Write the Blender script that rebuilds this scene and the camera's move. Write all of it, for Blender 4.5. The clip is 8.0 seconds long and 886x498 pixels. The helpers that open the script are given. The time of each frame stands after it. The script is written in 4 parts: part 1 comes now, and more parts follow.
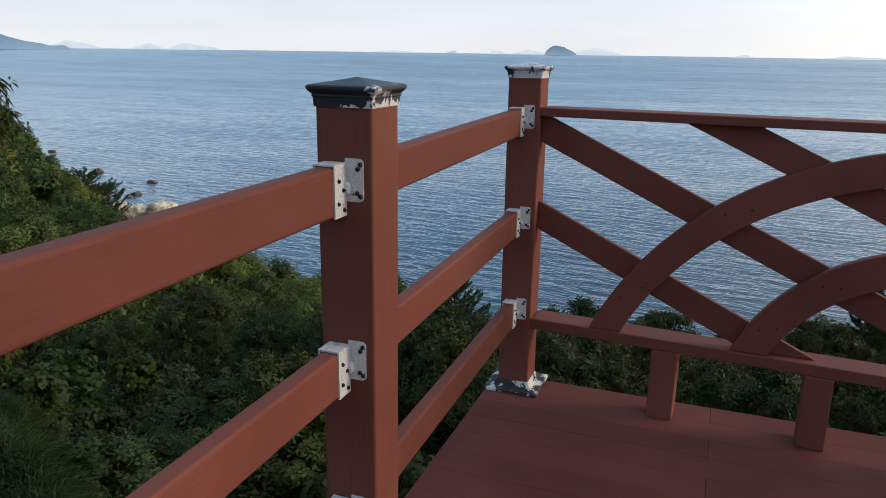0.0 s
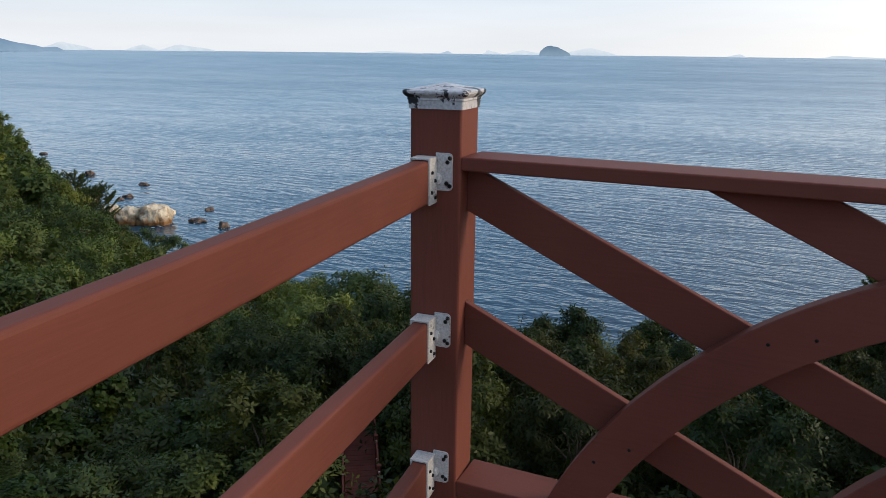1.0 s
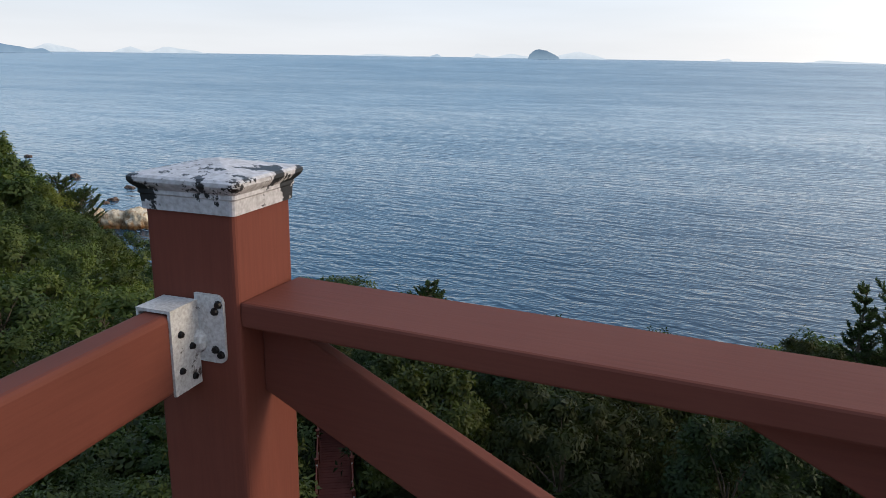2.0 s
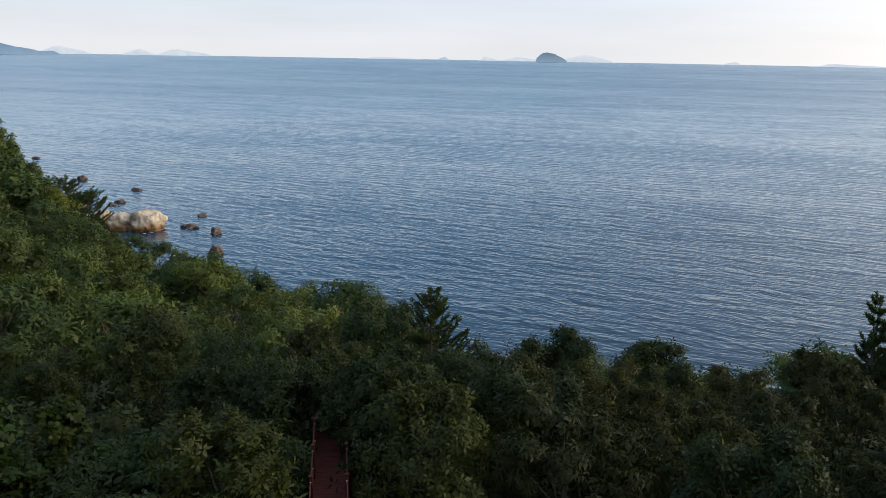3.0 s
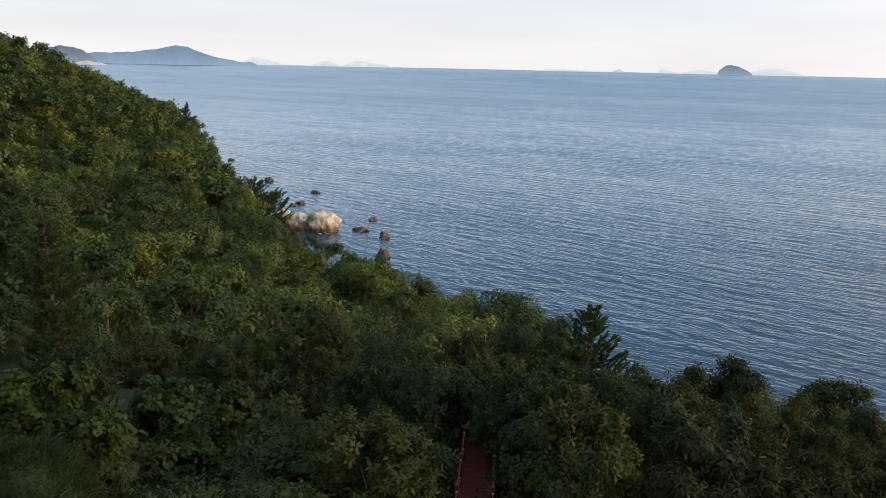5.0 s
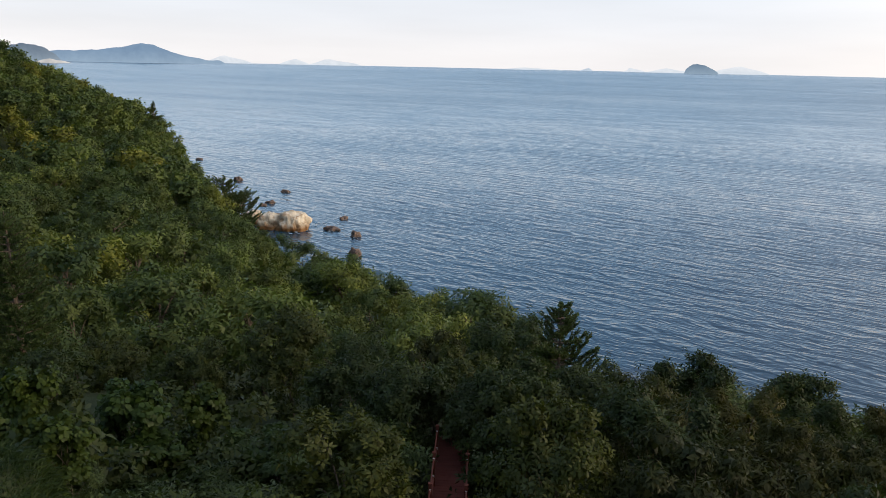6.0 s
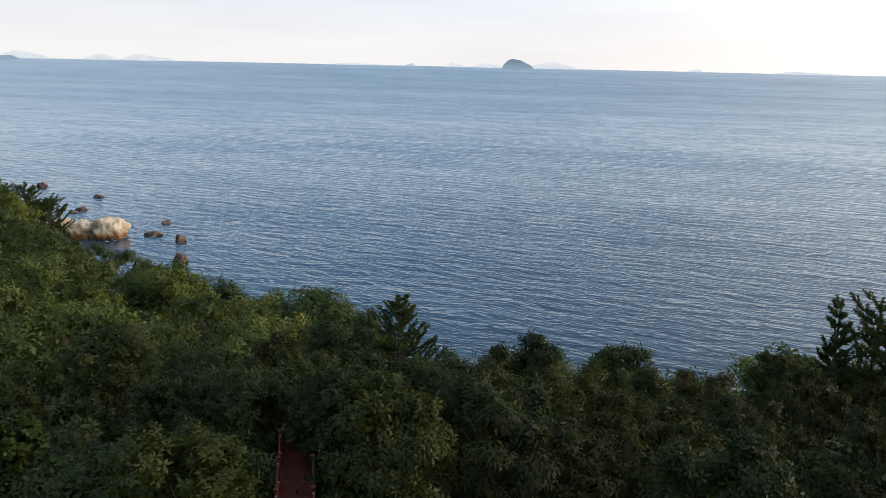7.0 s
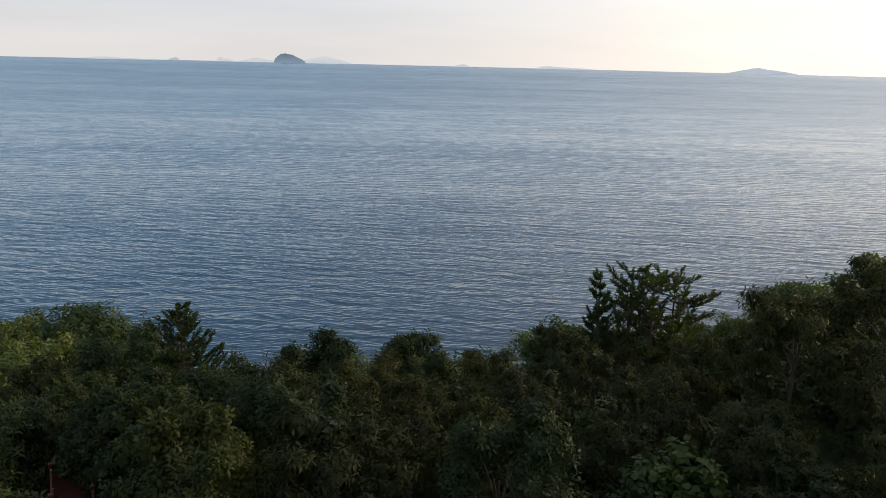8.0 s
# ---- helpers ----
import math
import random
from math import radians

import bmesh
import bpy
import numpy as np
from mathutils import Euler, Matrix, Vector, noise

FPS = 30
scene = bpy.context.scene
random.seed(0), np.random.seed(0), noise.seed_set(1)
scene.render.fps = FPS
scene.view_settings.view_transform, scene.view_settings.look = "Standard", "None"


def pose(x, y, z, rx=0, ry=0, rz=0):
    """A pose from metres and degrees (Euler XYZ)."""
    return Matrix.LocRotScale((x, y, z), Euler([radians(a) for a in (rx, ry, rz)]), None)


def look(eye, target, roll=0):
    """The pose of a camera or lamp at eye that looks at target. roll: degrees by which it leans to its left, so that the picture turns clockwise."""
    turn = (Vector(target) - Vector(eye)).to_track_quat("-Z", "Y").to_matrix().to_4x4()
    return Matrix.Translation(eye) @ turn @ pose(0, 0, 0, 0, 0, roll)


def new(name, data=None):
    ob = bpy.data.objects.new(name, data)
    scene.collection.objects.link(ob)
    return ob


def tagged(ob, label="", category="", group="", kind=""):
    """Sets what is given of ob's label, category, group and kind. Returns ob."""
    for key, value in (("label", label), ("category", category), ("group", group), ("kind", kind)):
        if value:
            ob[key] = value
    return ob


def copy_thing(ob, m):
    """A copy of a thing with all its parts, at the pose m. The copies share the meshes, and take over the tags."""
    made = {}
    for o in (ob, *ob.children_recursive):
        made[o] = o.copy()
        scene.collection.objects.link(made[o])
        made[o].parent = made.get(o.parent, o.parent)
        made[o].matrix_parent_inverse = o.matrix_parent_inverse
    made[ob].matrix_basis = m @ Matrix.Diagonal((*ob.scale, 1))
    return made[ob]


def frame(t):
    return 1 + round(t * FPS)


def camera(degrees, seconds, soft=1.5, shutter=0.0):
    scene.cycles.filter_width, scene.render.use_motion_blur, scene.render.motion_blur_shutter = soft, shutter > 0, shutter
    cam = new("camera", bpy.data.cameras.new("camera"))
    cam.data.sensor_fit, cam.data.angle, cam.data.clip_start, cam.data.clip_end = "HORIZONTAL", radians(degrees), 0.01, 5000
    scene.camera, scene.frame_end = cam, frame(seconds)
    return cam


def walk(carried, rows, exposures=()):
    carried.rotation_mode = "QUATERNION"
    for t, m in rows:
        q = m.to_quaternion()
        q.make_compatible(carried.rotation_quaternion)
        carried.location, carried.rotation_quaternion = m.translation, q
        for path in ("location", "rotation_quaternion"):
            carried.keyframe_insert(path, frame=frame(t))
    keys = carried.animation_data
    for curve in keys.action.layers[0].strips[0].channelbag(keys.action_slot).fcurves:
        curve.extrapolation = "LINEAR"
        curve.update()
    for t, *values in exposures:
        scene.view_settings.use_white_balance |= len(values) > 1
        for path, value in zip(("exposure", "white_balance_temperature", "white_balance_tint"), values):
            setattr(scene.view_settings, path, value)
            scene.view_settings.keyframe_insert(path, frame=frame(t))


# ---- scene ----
cam = camera(61.3, 8.0, soft=0.85)
walk(cam, [
    (0.0, look((0.759, -2.995, 1.409), (0.0839, -1.1846, 0.8931), 0.82)),
    (0.5, look((0.755, -2.413, 1.445), (0.0848, -0.6004, 0.9301), 0.74)),
    (1.0, look((0.644, -1.766, 1.442), (-0.0192, 0.0491, 0.9276), 0.66)),
    (1.5, look((0.636, -1.268, 1.473), (-0.0107, 0.5543, 0.9622), 0.71)),
    (1.7, look((0.622, -1.090, 1.487), (-0.0205, 0.7344, 0.9781), 0.80)),
    (2.8, pose(0.560, -0.200, 1.515, 90 - 14.57, -0.88, 19.20)),
    (3.0, pose(0.550, -0.090, 1.517, 90 - 14.47, -0.95, 20.01)),
    (3.5, pose(0.535, 0.060, 1.520, 90 - 14.25, -0.97, 24.12)),
    (4.0, pose(0.530, 0.090, 1.520, 90 - 14.05, -1.00, 28.96)),
    (4.5, pose(0.530, 0.100, 1.520, 90 - 13.89, -1.07, 32.04)),
    (4.7, pose(0.530, 0.100, 1.520, 90 - 13.84, -1.15, 32.85)),
    (5.8, pose(0.530, 0.100, 1.520, 90 - 13.90, -1.25, 31.97)),
    (6.0, pose(0.530, 0.100, 1.520, 90 - 13.90, -1.22, 30.60)),
    (6.5, pose(0.530, 0.100, 1.520, 90 - 13.85, -1.20, 26.15)),
    (7.0, pose(0.530, 0.100, 1.520, 90 - 13.98, -1.19, 17.58)),
    (7.5, pose(0.530, 0.100, 1.520, 90 - 13.93, -1.25, 8.44)),
    (8.0, pose(0.530, 0.100, 1.520, 90 - 14.00, -1.33, 0.78)),
], exposures=[(0.0, 0.09, 6250, 7), (1.7, 0.10, 6250, 7), (3.5, 0.02, 6350, 9), (4.5, 0.10, 6600, 10), (6.5, 0.17, 6600, 10), (7.5, 0.13, 6650, 10), (8.0, -0.12, 6750, 10)])

# ---------------------------------------------------------------- light
SUN_AZ = -72.0      # degrees to the left of +y, so the sun stands to the right
SUN_EL = 20.0
sun_way = Vector((-math.sin(radians(SUN_AZ)) * math.cos(radians(SUN_EL)),
                  math.cos(radians(SUN_AZ)) * math.cos(radians(SUN_EL)), math.sin(radians(SUN_EL))))
world = bpy.data.worlds.new("hazy_evening_sky")
scene.world = world
world.use_nodes = True
wn, wl = world.node_tree.nodes, world.node_tree.links
wn.clear()
w_out = wn.new("ShaderNodeOutputWorld")
w_bg = wn.new("ShaderNodeBackground")
sky = wn.new("ShaderNodeTexSky")
sky.sky_type = "NISHITA"
sky.sun_disc = False
sky.sun_elevation = radians(SUN_EL)
sky.sun_rotation = radians(-SUN_AZ)
sky.dust_density, sky.air_density, sky.ozone_density = 3.0, 1.0, 1.5
sky_gain = wn.new("ShaderNodeVectorMath")
sky_gain.operation = "SCALE"
sky_gain.inputs["Scale"].default_value = 0.10
wl.new(sky.outputs[0], sky_gain.inputs[0])
geo_w = wn.new("ShaderNodeTexCoord")
sep_w = wn.new("ShaderNodeSeparateXYZ")
wl.new(geo_w.outputs["Generated"], sep_w.inputs[0])
veil = wn.new("ShaderNodeValToRGB")          # thin high cloud and haze, paler low down
veil.color_ramp.interpolation = "EASE"
for pos, col in ((0.0, (0.90, 0.885, 0.90)), (0.07, (0.77, 0.80, 0.87)), (0.11, (0.76, 0.84, 0.95)), (0.17, (0.66, 0.87, 1.10)), (0.30, (0.48, 0.73, 1.03)), (0.45, (0.36, 0.54, 0.83))):
    el = veil.color_ramp.elements.new(pos) if pos > 0 else veil.color_ramp.elements[0]
    el.position, el.color = pos, (*col, 1)
last = veil.color_ramp.elements[-1]
last.position, last.color = 1.0, (0.45, 0.57, 0.80, 1)
wl.new(sep_w.outputs["Z"], veil.inputs[0])
sun_dot = wn.new("ShaderNodeVectorMath")
sun_dot.operation = "DOT_PRODUCT"
sun_dot.inputs[1].default_value = sun_way
wl.new(geo_w.outputs["Generated"], sun_dot.inputs[0])
glow = wn.new("ShaderNodeMapRange")
glow.inputs["From Min"].default_value, glow.inputs["From Max"].default_value = 0.1, 1.0
wl.new(sun_dot.outputs["Value"], glow.inputs["Value"])
glow_p = wn.new("ShaderNodeMath")
glow_p.operation = "POWER"
glow_p.inputs[1].default_value = 1.6
wl.new(glow.outputs[0], glow_p.inputs[0])
warm = wn.new("ShaderNodeMix")
warm.data_type, warm.blend_type = "RGBA", "ADD"
warm.inputs["B"].default_value = (1.02, 0.79, 0.53, 1)
wl.new(glow_p.outputs[0], warm.inputs["Factor"])
wl.new(veil.outputs[0], warm.inputs["A"])
streak = wn.new("ShaderNodeTexNoise")        # faint flat bands of cloud
streak.inputs["Scale"].default_value, streak.inputs["Detail"].default_value = 2.2, 5
smap = wn.new("ShaderNodeMapping")
smap.inputs["Scale"].default_value = (1, 1, 9)
wl.new(geo_w.outputs["Generated"], smap.inputs[0])
wl.new(smap.outputs[0], streak.inputs[0])
srange = wn.new("ShaderNodeMapRange")
srange.inputs["From Min"].default_value, srange.inputs["From Max"].default_value = 0.3, 0.7
srange.inputs["To Min"].default_value, srange.inputs["To Max"].default_value = 0.94, 1.05
wl.new(streak.outputs[0], srange.inputs[0])
cloud = wn.new("ShaderNodeVectorMath")
cloud.operation = "SCALE"
wl.new(warm.outputs["Result"], cloud.inputs[0])
wl.new(srange.outputs[0], cloud.inputs["Scale"])
blend = wn.new("ShaderNodeMix")
blend.data_type = "RGBA"
blend.inputs["Factor"].default_value = 0.8
wl.new(sky_gain.outputs[0], blend.inputs["A"])
wl.new(cloud.outputs[0], blend.inputs["B"])
wl.new(blend.outputs["Result"], w_bg.inputs["Color"])
w_bg.inputs["Strength"].default_value = 1.15
wl.new(w_bg.outputs[0], w_out.inputs[0])

sun = new("sun", bpy.data.lights.new("sun", "SUN"))
sun.data.energy, sun.data.angle, sun.data.color = 1.95, radians(20), (1.0, 0.80, 0.58)
sun.matrix_world = look(sun_way * 50, (0, 0, 0))


# ---------------------------------------------------------------- materials
def material(name, rough=0.6, metallic=0.0, specular=0.5):
    m = bpy.data.materials.new(name)
    m.use_nodes = True
    b = m.node_tree.nodes["Principled BSDF"]
    b.inputs["Roughness"].default_value, b.inputs["Metallic"].default_value = rough, metallic
    b.inputs["Specular IOR Level"].default_value = specular
    return m, m.node_tree.nodes, m.node_tree.links, b


def noise_node(n, l, scale, detail=4, stretch=(1, 1, 1), space="Object", rough=0.55):
    co = n.new("ShaderNodeTexCoord")
    mp = n.new("ShaderNodeMapping")
    mp.inputs["Scale"].default_value = stretch
    t = n.new("ShaderNodeTexNoise")
    t.inputs["Scale"].default_value, t.inputs["Detail"].default_value, t.inputs["Roughness"].default_value = scale, detail, rough
    if space == "World":
        g = n.new("ShaderNodeNewGeometry")
        l.new(g.outputs["Position"], mp.inputs[0])
    else:
        l.new(co.outputs[space], mp.inputs[0])
    l.new(mp.outputs[0], t.inputs["Vector"])
    return t


def ramp(n, l, src, stops):
    r = n.new("ShaderNodeValToRGB")
    while len(r.color_ramp.elements) < len(stops):
        r.color_ramp.elements.new(0.5)
    for e, (p, c) in zip(r.color_ramp.elements, stops):
        e.position, e.color = p, (*c, 1)
    l.new(src, r.inputs[0])
    return r


def mix(n, l, fac, a, b, kind="MIX"):
    m = n.new("ShaderNodeMix")
    m.data_type, m.blend_type = "RGBA", kind
    for key, v in (("Factor", fac), ("A", a), ("B", b)):
        if isinstance(v, (int, float)):
            m.inputs[key].default_value = v
        elif isinstance(v, tuple):
            m.inputs[key].default_value = (*v, 1)
        else:
            l.new(v, m.inputs[key])
    return m.outputs["Result"]


def bump(n, l, bsdf, src, strength, distance):
    b = n.new("ShaderNodeBump")
    b.inputs["Strength"].default_value, b.inputs["Distance"].default_value = strength, distance
    l.new(src, b.inputs["Height"])
    l.new(b.outputs[0], bsdf.inputs["Normal"])
    return b


def painted_wood(name, base, dark, light, stretch, rough=0.62):
    m, n, l, b = material(name, rough, specular=0.10)
    big = noise_node(n, l, 2.2, 5, space="World")
    grain = noise_node(n, l, 26, 6, stretch, "Object", 0.65)
    c1 = ramp(n, l, big.outputs[0], [(0.3, dark), (0.5, base), (0.72, light)])
    g1 = ramp(n, l, grain.outputs[0], [(0.32, (0.90, 0.90, 0.90)), (0.6, (1, 1, 1))])
    info = n.new("ShaderNodeObjectInfo")
    shade = ramp(n, l, info.outputs["Random"], [(0.0, (0.90, 0.90, 0.90)), (1.0, (1.06, 1.04, 1.04))])
    c = mix(n, l, 1.0, mix(n, l, 1.0, c1.outputs[0], g1.outputs[0], "MULTIPLY"), shade.outputs[0], "MULTIPLY")
    l.new(c, b.inputs["Base Color"])
    bump(n, l, b, grain.outputs[0], 0.18, 0.0015)
    return m


RED = (0.136, 0.0425, 0.029)
wood_y = painted_wood("red_brown_paint_along_y", RED, (0.112, 0.036, 0.0245), (0.156, 0.053, 0.036), (6, 0.35, 6))
wood_x = painted_wood("red_brown_paint_along_x", RED, (0.112, 0.036, 0.0245), (0.156, 0.053, 0.036), (0.35, 6, 6))
wood_z = painted_wood("red_brown_paint_upright", RED, (0.112, 0.036, 0.0245), (0.156, 0.053, 0.036), (6, 6, 0.35))
deck_wood = painted_wood("worn_deck_paint", (0.110, 0.033, 0.0245), (0.090, 0.0285, 0.0215), (0.130, 0.043, 0.0325), (0.35, 6, 6), 0.80)


def peeling(name, under, over, scale, low, high, rough=0.5, side=None):
    """Old paint that has come off in ragged patches, more of it towards one side if side gives its direction."""
    m, n, l, b = material(name, rough, specular=0.4)
    patch = noise_node(n, l, scale, 6, space="World", rough=0.7)
    fine = noise_node(n, l, scale * 9, 4, space="World")
    worn = patch.outputs[0]
    if side:
        co = n.new("ShaderNodeTexCoord")
        dot = n.new("ShaderNodeVectorMath")
        dot.operation = "DOT_PRODUCT"
        dot.inputs[1].default_value = side[:3]
        l.new(co.outputs["Object"], dot.inputs[0])
        more = n.new("ShaderNodeMath")
        more.operation, more.use_clamp = "ADD", False
        l.new(dot.outputs["Value"], more.inputs[0])
        more.inputs[1].default_value = side[3]
        total = n.new("ShaderNodeMath")
        l.new(more.outputs[0], total.inputs[0])
        l.new(worn, total.inputs[1])
        worn = total.outputs[0]
    r = ramp(n, l, worn, [(low, (0, 0, 0)), (high, (1, 1, 1))])
    grime = ramp(n, l, fine.outputs[0], [(0.3, (0.62, 0.60, 0.58)), (0.65, (1, 1, 1))])
    c = mix(n, l, r.outputs[0], under, over)
    l.new(mix(n, l, 1.0, c, grime.outputs[0], "MULTIPLY"), b.inputs["Base Color"])
    bump(n, l, b, r.outputs[0], 0.4, 0.0015)
    return m


cap_black = peeling("black_cap_paint_peeling", (0.016, 0.016, 0.018), (0.55, 0.53, 0.53), 15, 0.56, 0.575, side=(1.5, -0.2, -3.0, 3.88))
cap_white = peeling("white_cap_paint_chipped", (0.02, 0.02, 0.022), (0.52, 0.50, 0.51), 14, 0.455, 0.47)
plate_white = peeling("white_bracket_paint", (0.10, 0.075, 0.065), (0.50, 0.485, 0.475), 24, 0.36, 0.39)
base_paint = peeling("base_cover_paint", (0.018, 0.017, 0.018), (0.58, 0.56, 0.55), 16, 0.52, 0.535, rough=0.75)
bolt_dark, _n, _l, _b = material("dark_bolt", 0.45, 0.7)
_b.inputs["Base Color"].default_value = (0.012, 0.011, 0.011, 1)


def leaf_material(name, stops, patch_scale=0.55, patch_gain=0.8, gloss=0.48, island=0.22, tuft_scale=2.6):
    m, n, l, b = material(name, gloss, specular=0.14)
    g = n.new("ShaderNodeNewGeometry")
    info = n.new("ShaderNodeObjectInfo")
    patch = noise_node(n, l, patch_scale, 4, space="World", rough=0.6)
    add = n.new("ShaderNodeMath")
    add.operation = "MULTIPLY_ADD"
    l.new(g.outputs["Random Per Island"], add.inputs[0])
    add.inputs[1].default_value = island
    add2 = n.new("ShaderNodeMath")
    add2.operation = "MULTIPLY_ADD"
    l.new(patch.outputs[0], add2.inputs[0])
    add2.inputs[1].default_value = patch_gain
    add2.inputs[2].default_value = 0.475 - island / 2 - patch_gain / 2 - 0.25
    tuft = noise_node(n, l, tuft_scale, 2, space="World", rough=0.6)
    add3 = n.new("ShaderNodeMath")
    add3.operation = "MULTIPLY_ADD"
    l.new(tuft.outputs[0], add3.inputs[0])
    add3.inputs[1].default_value = 0.5
    l.new(add2.outputs[0], add3.inputs[2])
    l.new(add3.outputs[0], add.inputs[2])
    c = ramp(n, l, add.outputs[0], stops)
    tone = ramp(n, l, info.outputs["Random"], [(0.0, (0.74, 0.80, 0.74)), (0.4, (0.92, 0.98, 0.92)), (0.75, (1.06, 1.02, 0.86)), (1.0, (1.24, 1.10, 0.74))])
    col = mix(n, l, 1.0, mix(n, l, 1.0, c.outputs[0], (0.74, 0.74, 0.60), "MULTIPLY"), tone.outputs[0], "MULTIPLY")
    l.new(col, b.inputs["Base Color"])
    tr = n.new("ShaderNodeBsdfTranslucent")
    l.new(mix(n, l, 1.0, col, (1.1, 1.2, 0.55), "MULTIPLY"), tr.inputs["Color"])
    ms = n.new("ShaderNodeMixShader")
    ms.inputs[0].default_value = 0.30
    l.new(b.outputs[0], ms.inputs[1])
    l.new(tr.outputs[0], ms.inputs[2])
    l.new(ms.outputs[0], n["Material Output"].inputs["Surface"])
    return m


# light and shade partly put into these colours: near leaves darker, far ones paler
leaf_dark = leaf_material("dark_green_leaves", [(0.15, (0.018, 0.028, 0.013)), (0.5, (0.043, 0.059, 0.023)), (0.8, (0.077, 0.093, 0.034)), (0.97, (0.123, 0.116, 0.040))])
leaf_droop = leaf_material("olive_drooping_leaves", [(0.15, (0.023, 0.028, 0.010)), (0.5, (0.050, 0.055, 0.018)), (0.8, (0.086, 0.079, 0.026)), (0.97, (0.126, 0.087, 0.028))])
leaf_vine = leaf_material("broad_vine_leaves", [(0.15, (0.018, 0.034, 0.009)), (0.5, (0.035, 0.061, 0.017)), (0.8, (0.065, 0.099, 0.028)), (0.97, (0.144, 0.136, 0.040))])
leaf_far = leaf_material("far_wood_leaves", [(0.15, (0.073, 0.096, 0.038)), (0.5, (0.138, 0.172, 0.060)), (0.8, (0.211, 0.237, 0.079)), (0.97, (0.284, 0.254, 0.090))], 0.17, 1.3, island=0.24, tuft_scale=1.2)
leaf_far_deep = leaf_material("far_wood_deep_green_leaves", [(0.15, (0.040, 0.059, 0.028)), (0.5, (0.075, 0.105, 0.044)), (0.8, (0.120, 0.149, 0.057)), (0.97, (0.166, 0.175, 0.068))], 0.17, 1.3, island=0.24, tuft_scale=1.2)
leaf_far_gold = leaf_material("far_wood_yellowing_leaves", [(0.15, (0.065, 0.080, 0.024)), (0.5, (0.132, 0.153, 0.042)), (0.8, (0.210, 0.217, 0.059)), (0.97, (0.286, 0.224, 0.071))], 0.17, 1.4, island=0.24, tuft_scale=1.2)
leaf_pine = leaf_material("pine_needles", [(0.15, (0.040, 0.060, 0.028)), (0.5, (0.078, 0.106, 0.044)), (0.8, (0.125, 0.150, 0.060)), (0.97, (0.17, 0.17, 0.07))])
leaf_grass = leaf_material("rank_grass_blades", [(0.15, (0.014, 0.028, 0.010)), (0.5, (0.028, 0.049, 0.016)), (0.8, (0.047, 0.069, 0.022)), (0.99, (0.147, 0.117, 0.054))])

bark, _n, _l, _b = material("grey_brown_bark", 0.9, specular=0.15)
_t = noise_node(_n, _l, 9, 6, (1, 1, 0.25), "Object")
_r = ramp(_n, _l, _t.outputs[0], [(0.3, (0.05, 0.036, 0.026)), (0.6, (0.12, 0.09, 0.068)), (0.8, (0.17, 0.135, 0.105))])
_l.new(_r.outputs[0], _b.inputs["Base Color"])
bump(_n, _l, _b, _t.outputs[0], 0.6, 0.02)

soil, _n, _l, _b = material("hillside_soil_and_litter", 0.95, specular=0.1)
_t = noise_node(_n, _l, 1.4, 8, space="World", rough=0.7)
_r = ramp(_n, _l, _t.outputs[0], [(0.3, (0.016, 0.022, 0.010)), (0.55, (0.032, 0.040, 0.016)), (0.75, (0.058, 0.060, 0.026))])
_l.new(_r.outputs[0], _b.inputs["Base Color"])
bump(_n, _l, _b, _t.outputs[0], 0.8, 0.15)

rock_pale, _n, _l, _b = material("pale_weathered_rock", 0.85, specular=0.25)
_t = noise_node(_n, _l, 0.42, 8, space="World", rough=0.65)
_c = noise_node(_n, _l, 0.24, 4, (3.5, 3.5, 1.2), "World")
_r = ramp(_n, _l, _t.outputs[0], [(0.3, (0.30, 0.24, 0.17)), (0.5, (0.55, 0.47, 0.35)), (0.7, (0.68, 0.61, 0.48))])
_k = ramp(_n, _l, _c.outputs[0], [(0.40, (0.62, 0.50, 0.40)), (0.50, (1, 1, 1))])
_g = _n.new("ShaderNodeNewGeometry")
_s = _n.new("ShaderNodeSeparateXYZ")
_l.new(_g.outputs["Position"], _s.inputs[0])
_w = _n.new("ShaderNodeMapRange")
_w.inputs["From Min"].default_value, _w.inputs["From Max"].default_value = -45.8, -43.4
_l.new(_s.outputs["Z"], _w.inputs["Value"])
_wet = ramp(_n, _l, _w.outputs[0], [(0.3, (0.42, 0.25, 0.12)), (0.85, (1, 1, 1))])
_l.new(mix(_n, _l, 1.0, mix(_n, _l, 1.0, _r.outputs[0], _k.outputs[0], "MULTIPLY"), _wet.outputs[0], "MULTIPLY"), _b.inputs["Base Color"])
bump(_n, _l, _b, _t.outputs[0], 0.8, 0.55)

rock_dark, _n, _l, _b = material("wet_reddish_rock", 0.55, specular=0.4)
_t = noise_node(_n, _l, 0.75, 7, space="World", rough=0.65)
_r = ramp(_n, _l, _t.outputs[0], [(0.3, (0.030, 0.024, 0.020)), (0.55, (0.105, 0.066, 0.045)), (0.75, (0.22, 0.135, 0.085))])
_l.new(_r.outputs[0], _b.inputs["Base Color"])
bump(_n, _l, _b, _t.outputs[0], 0.8, 0.45)


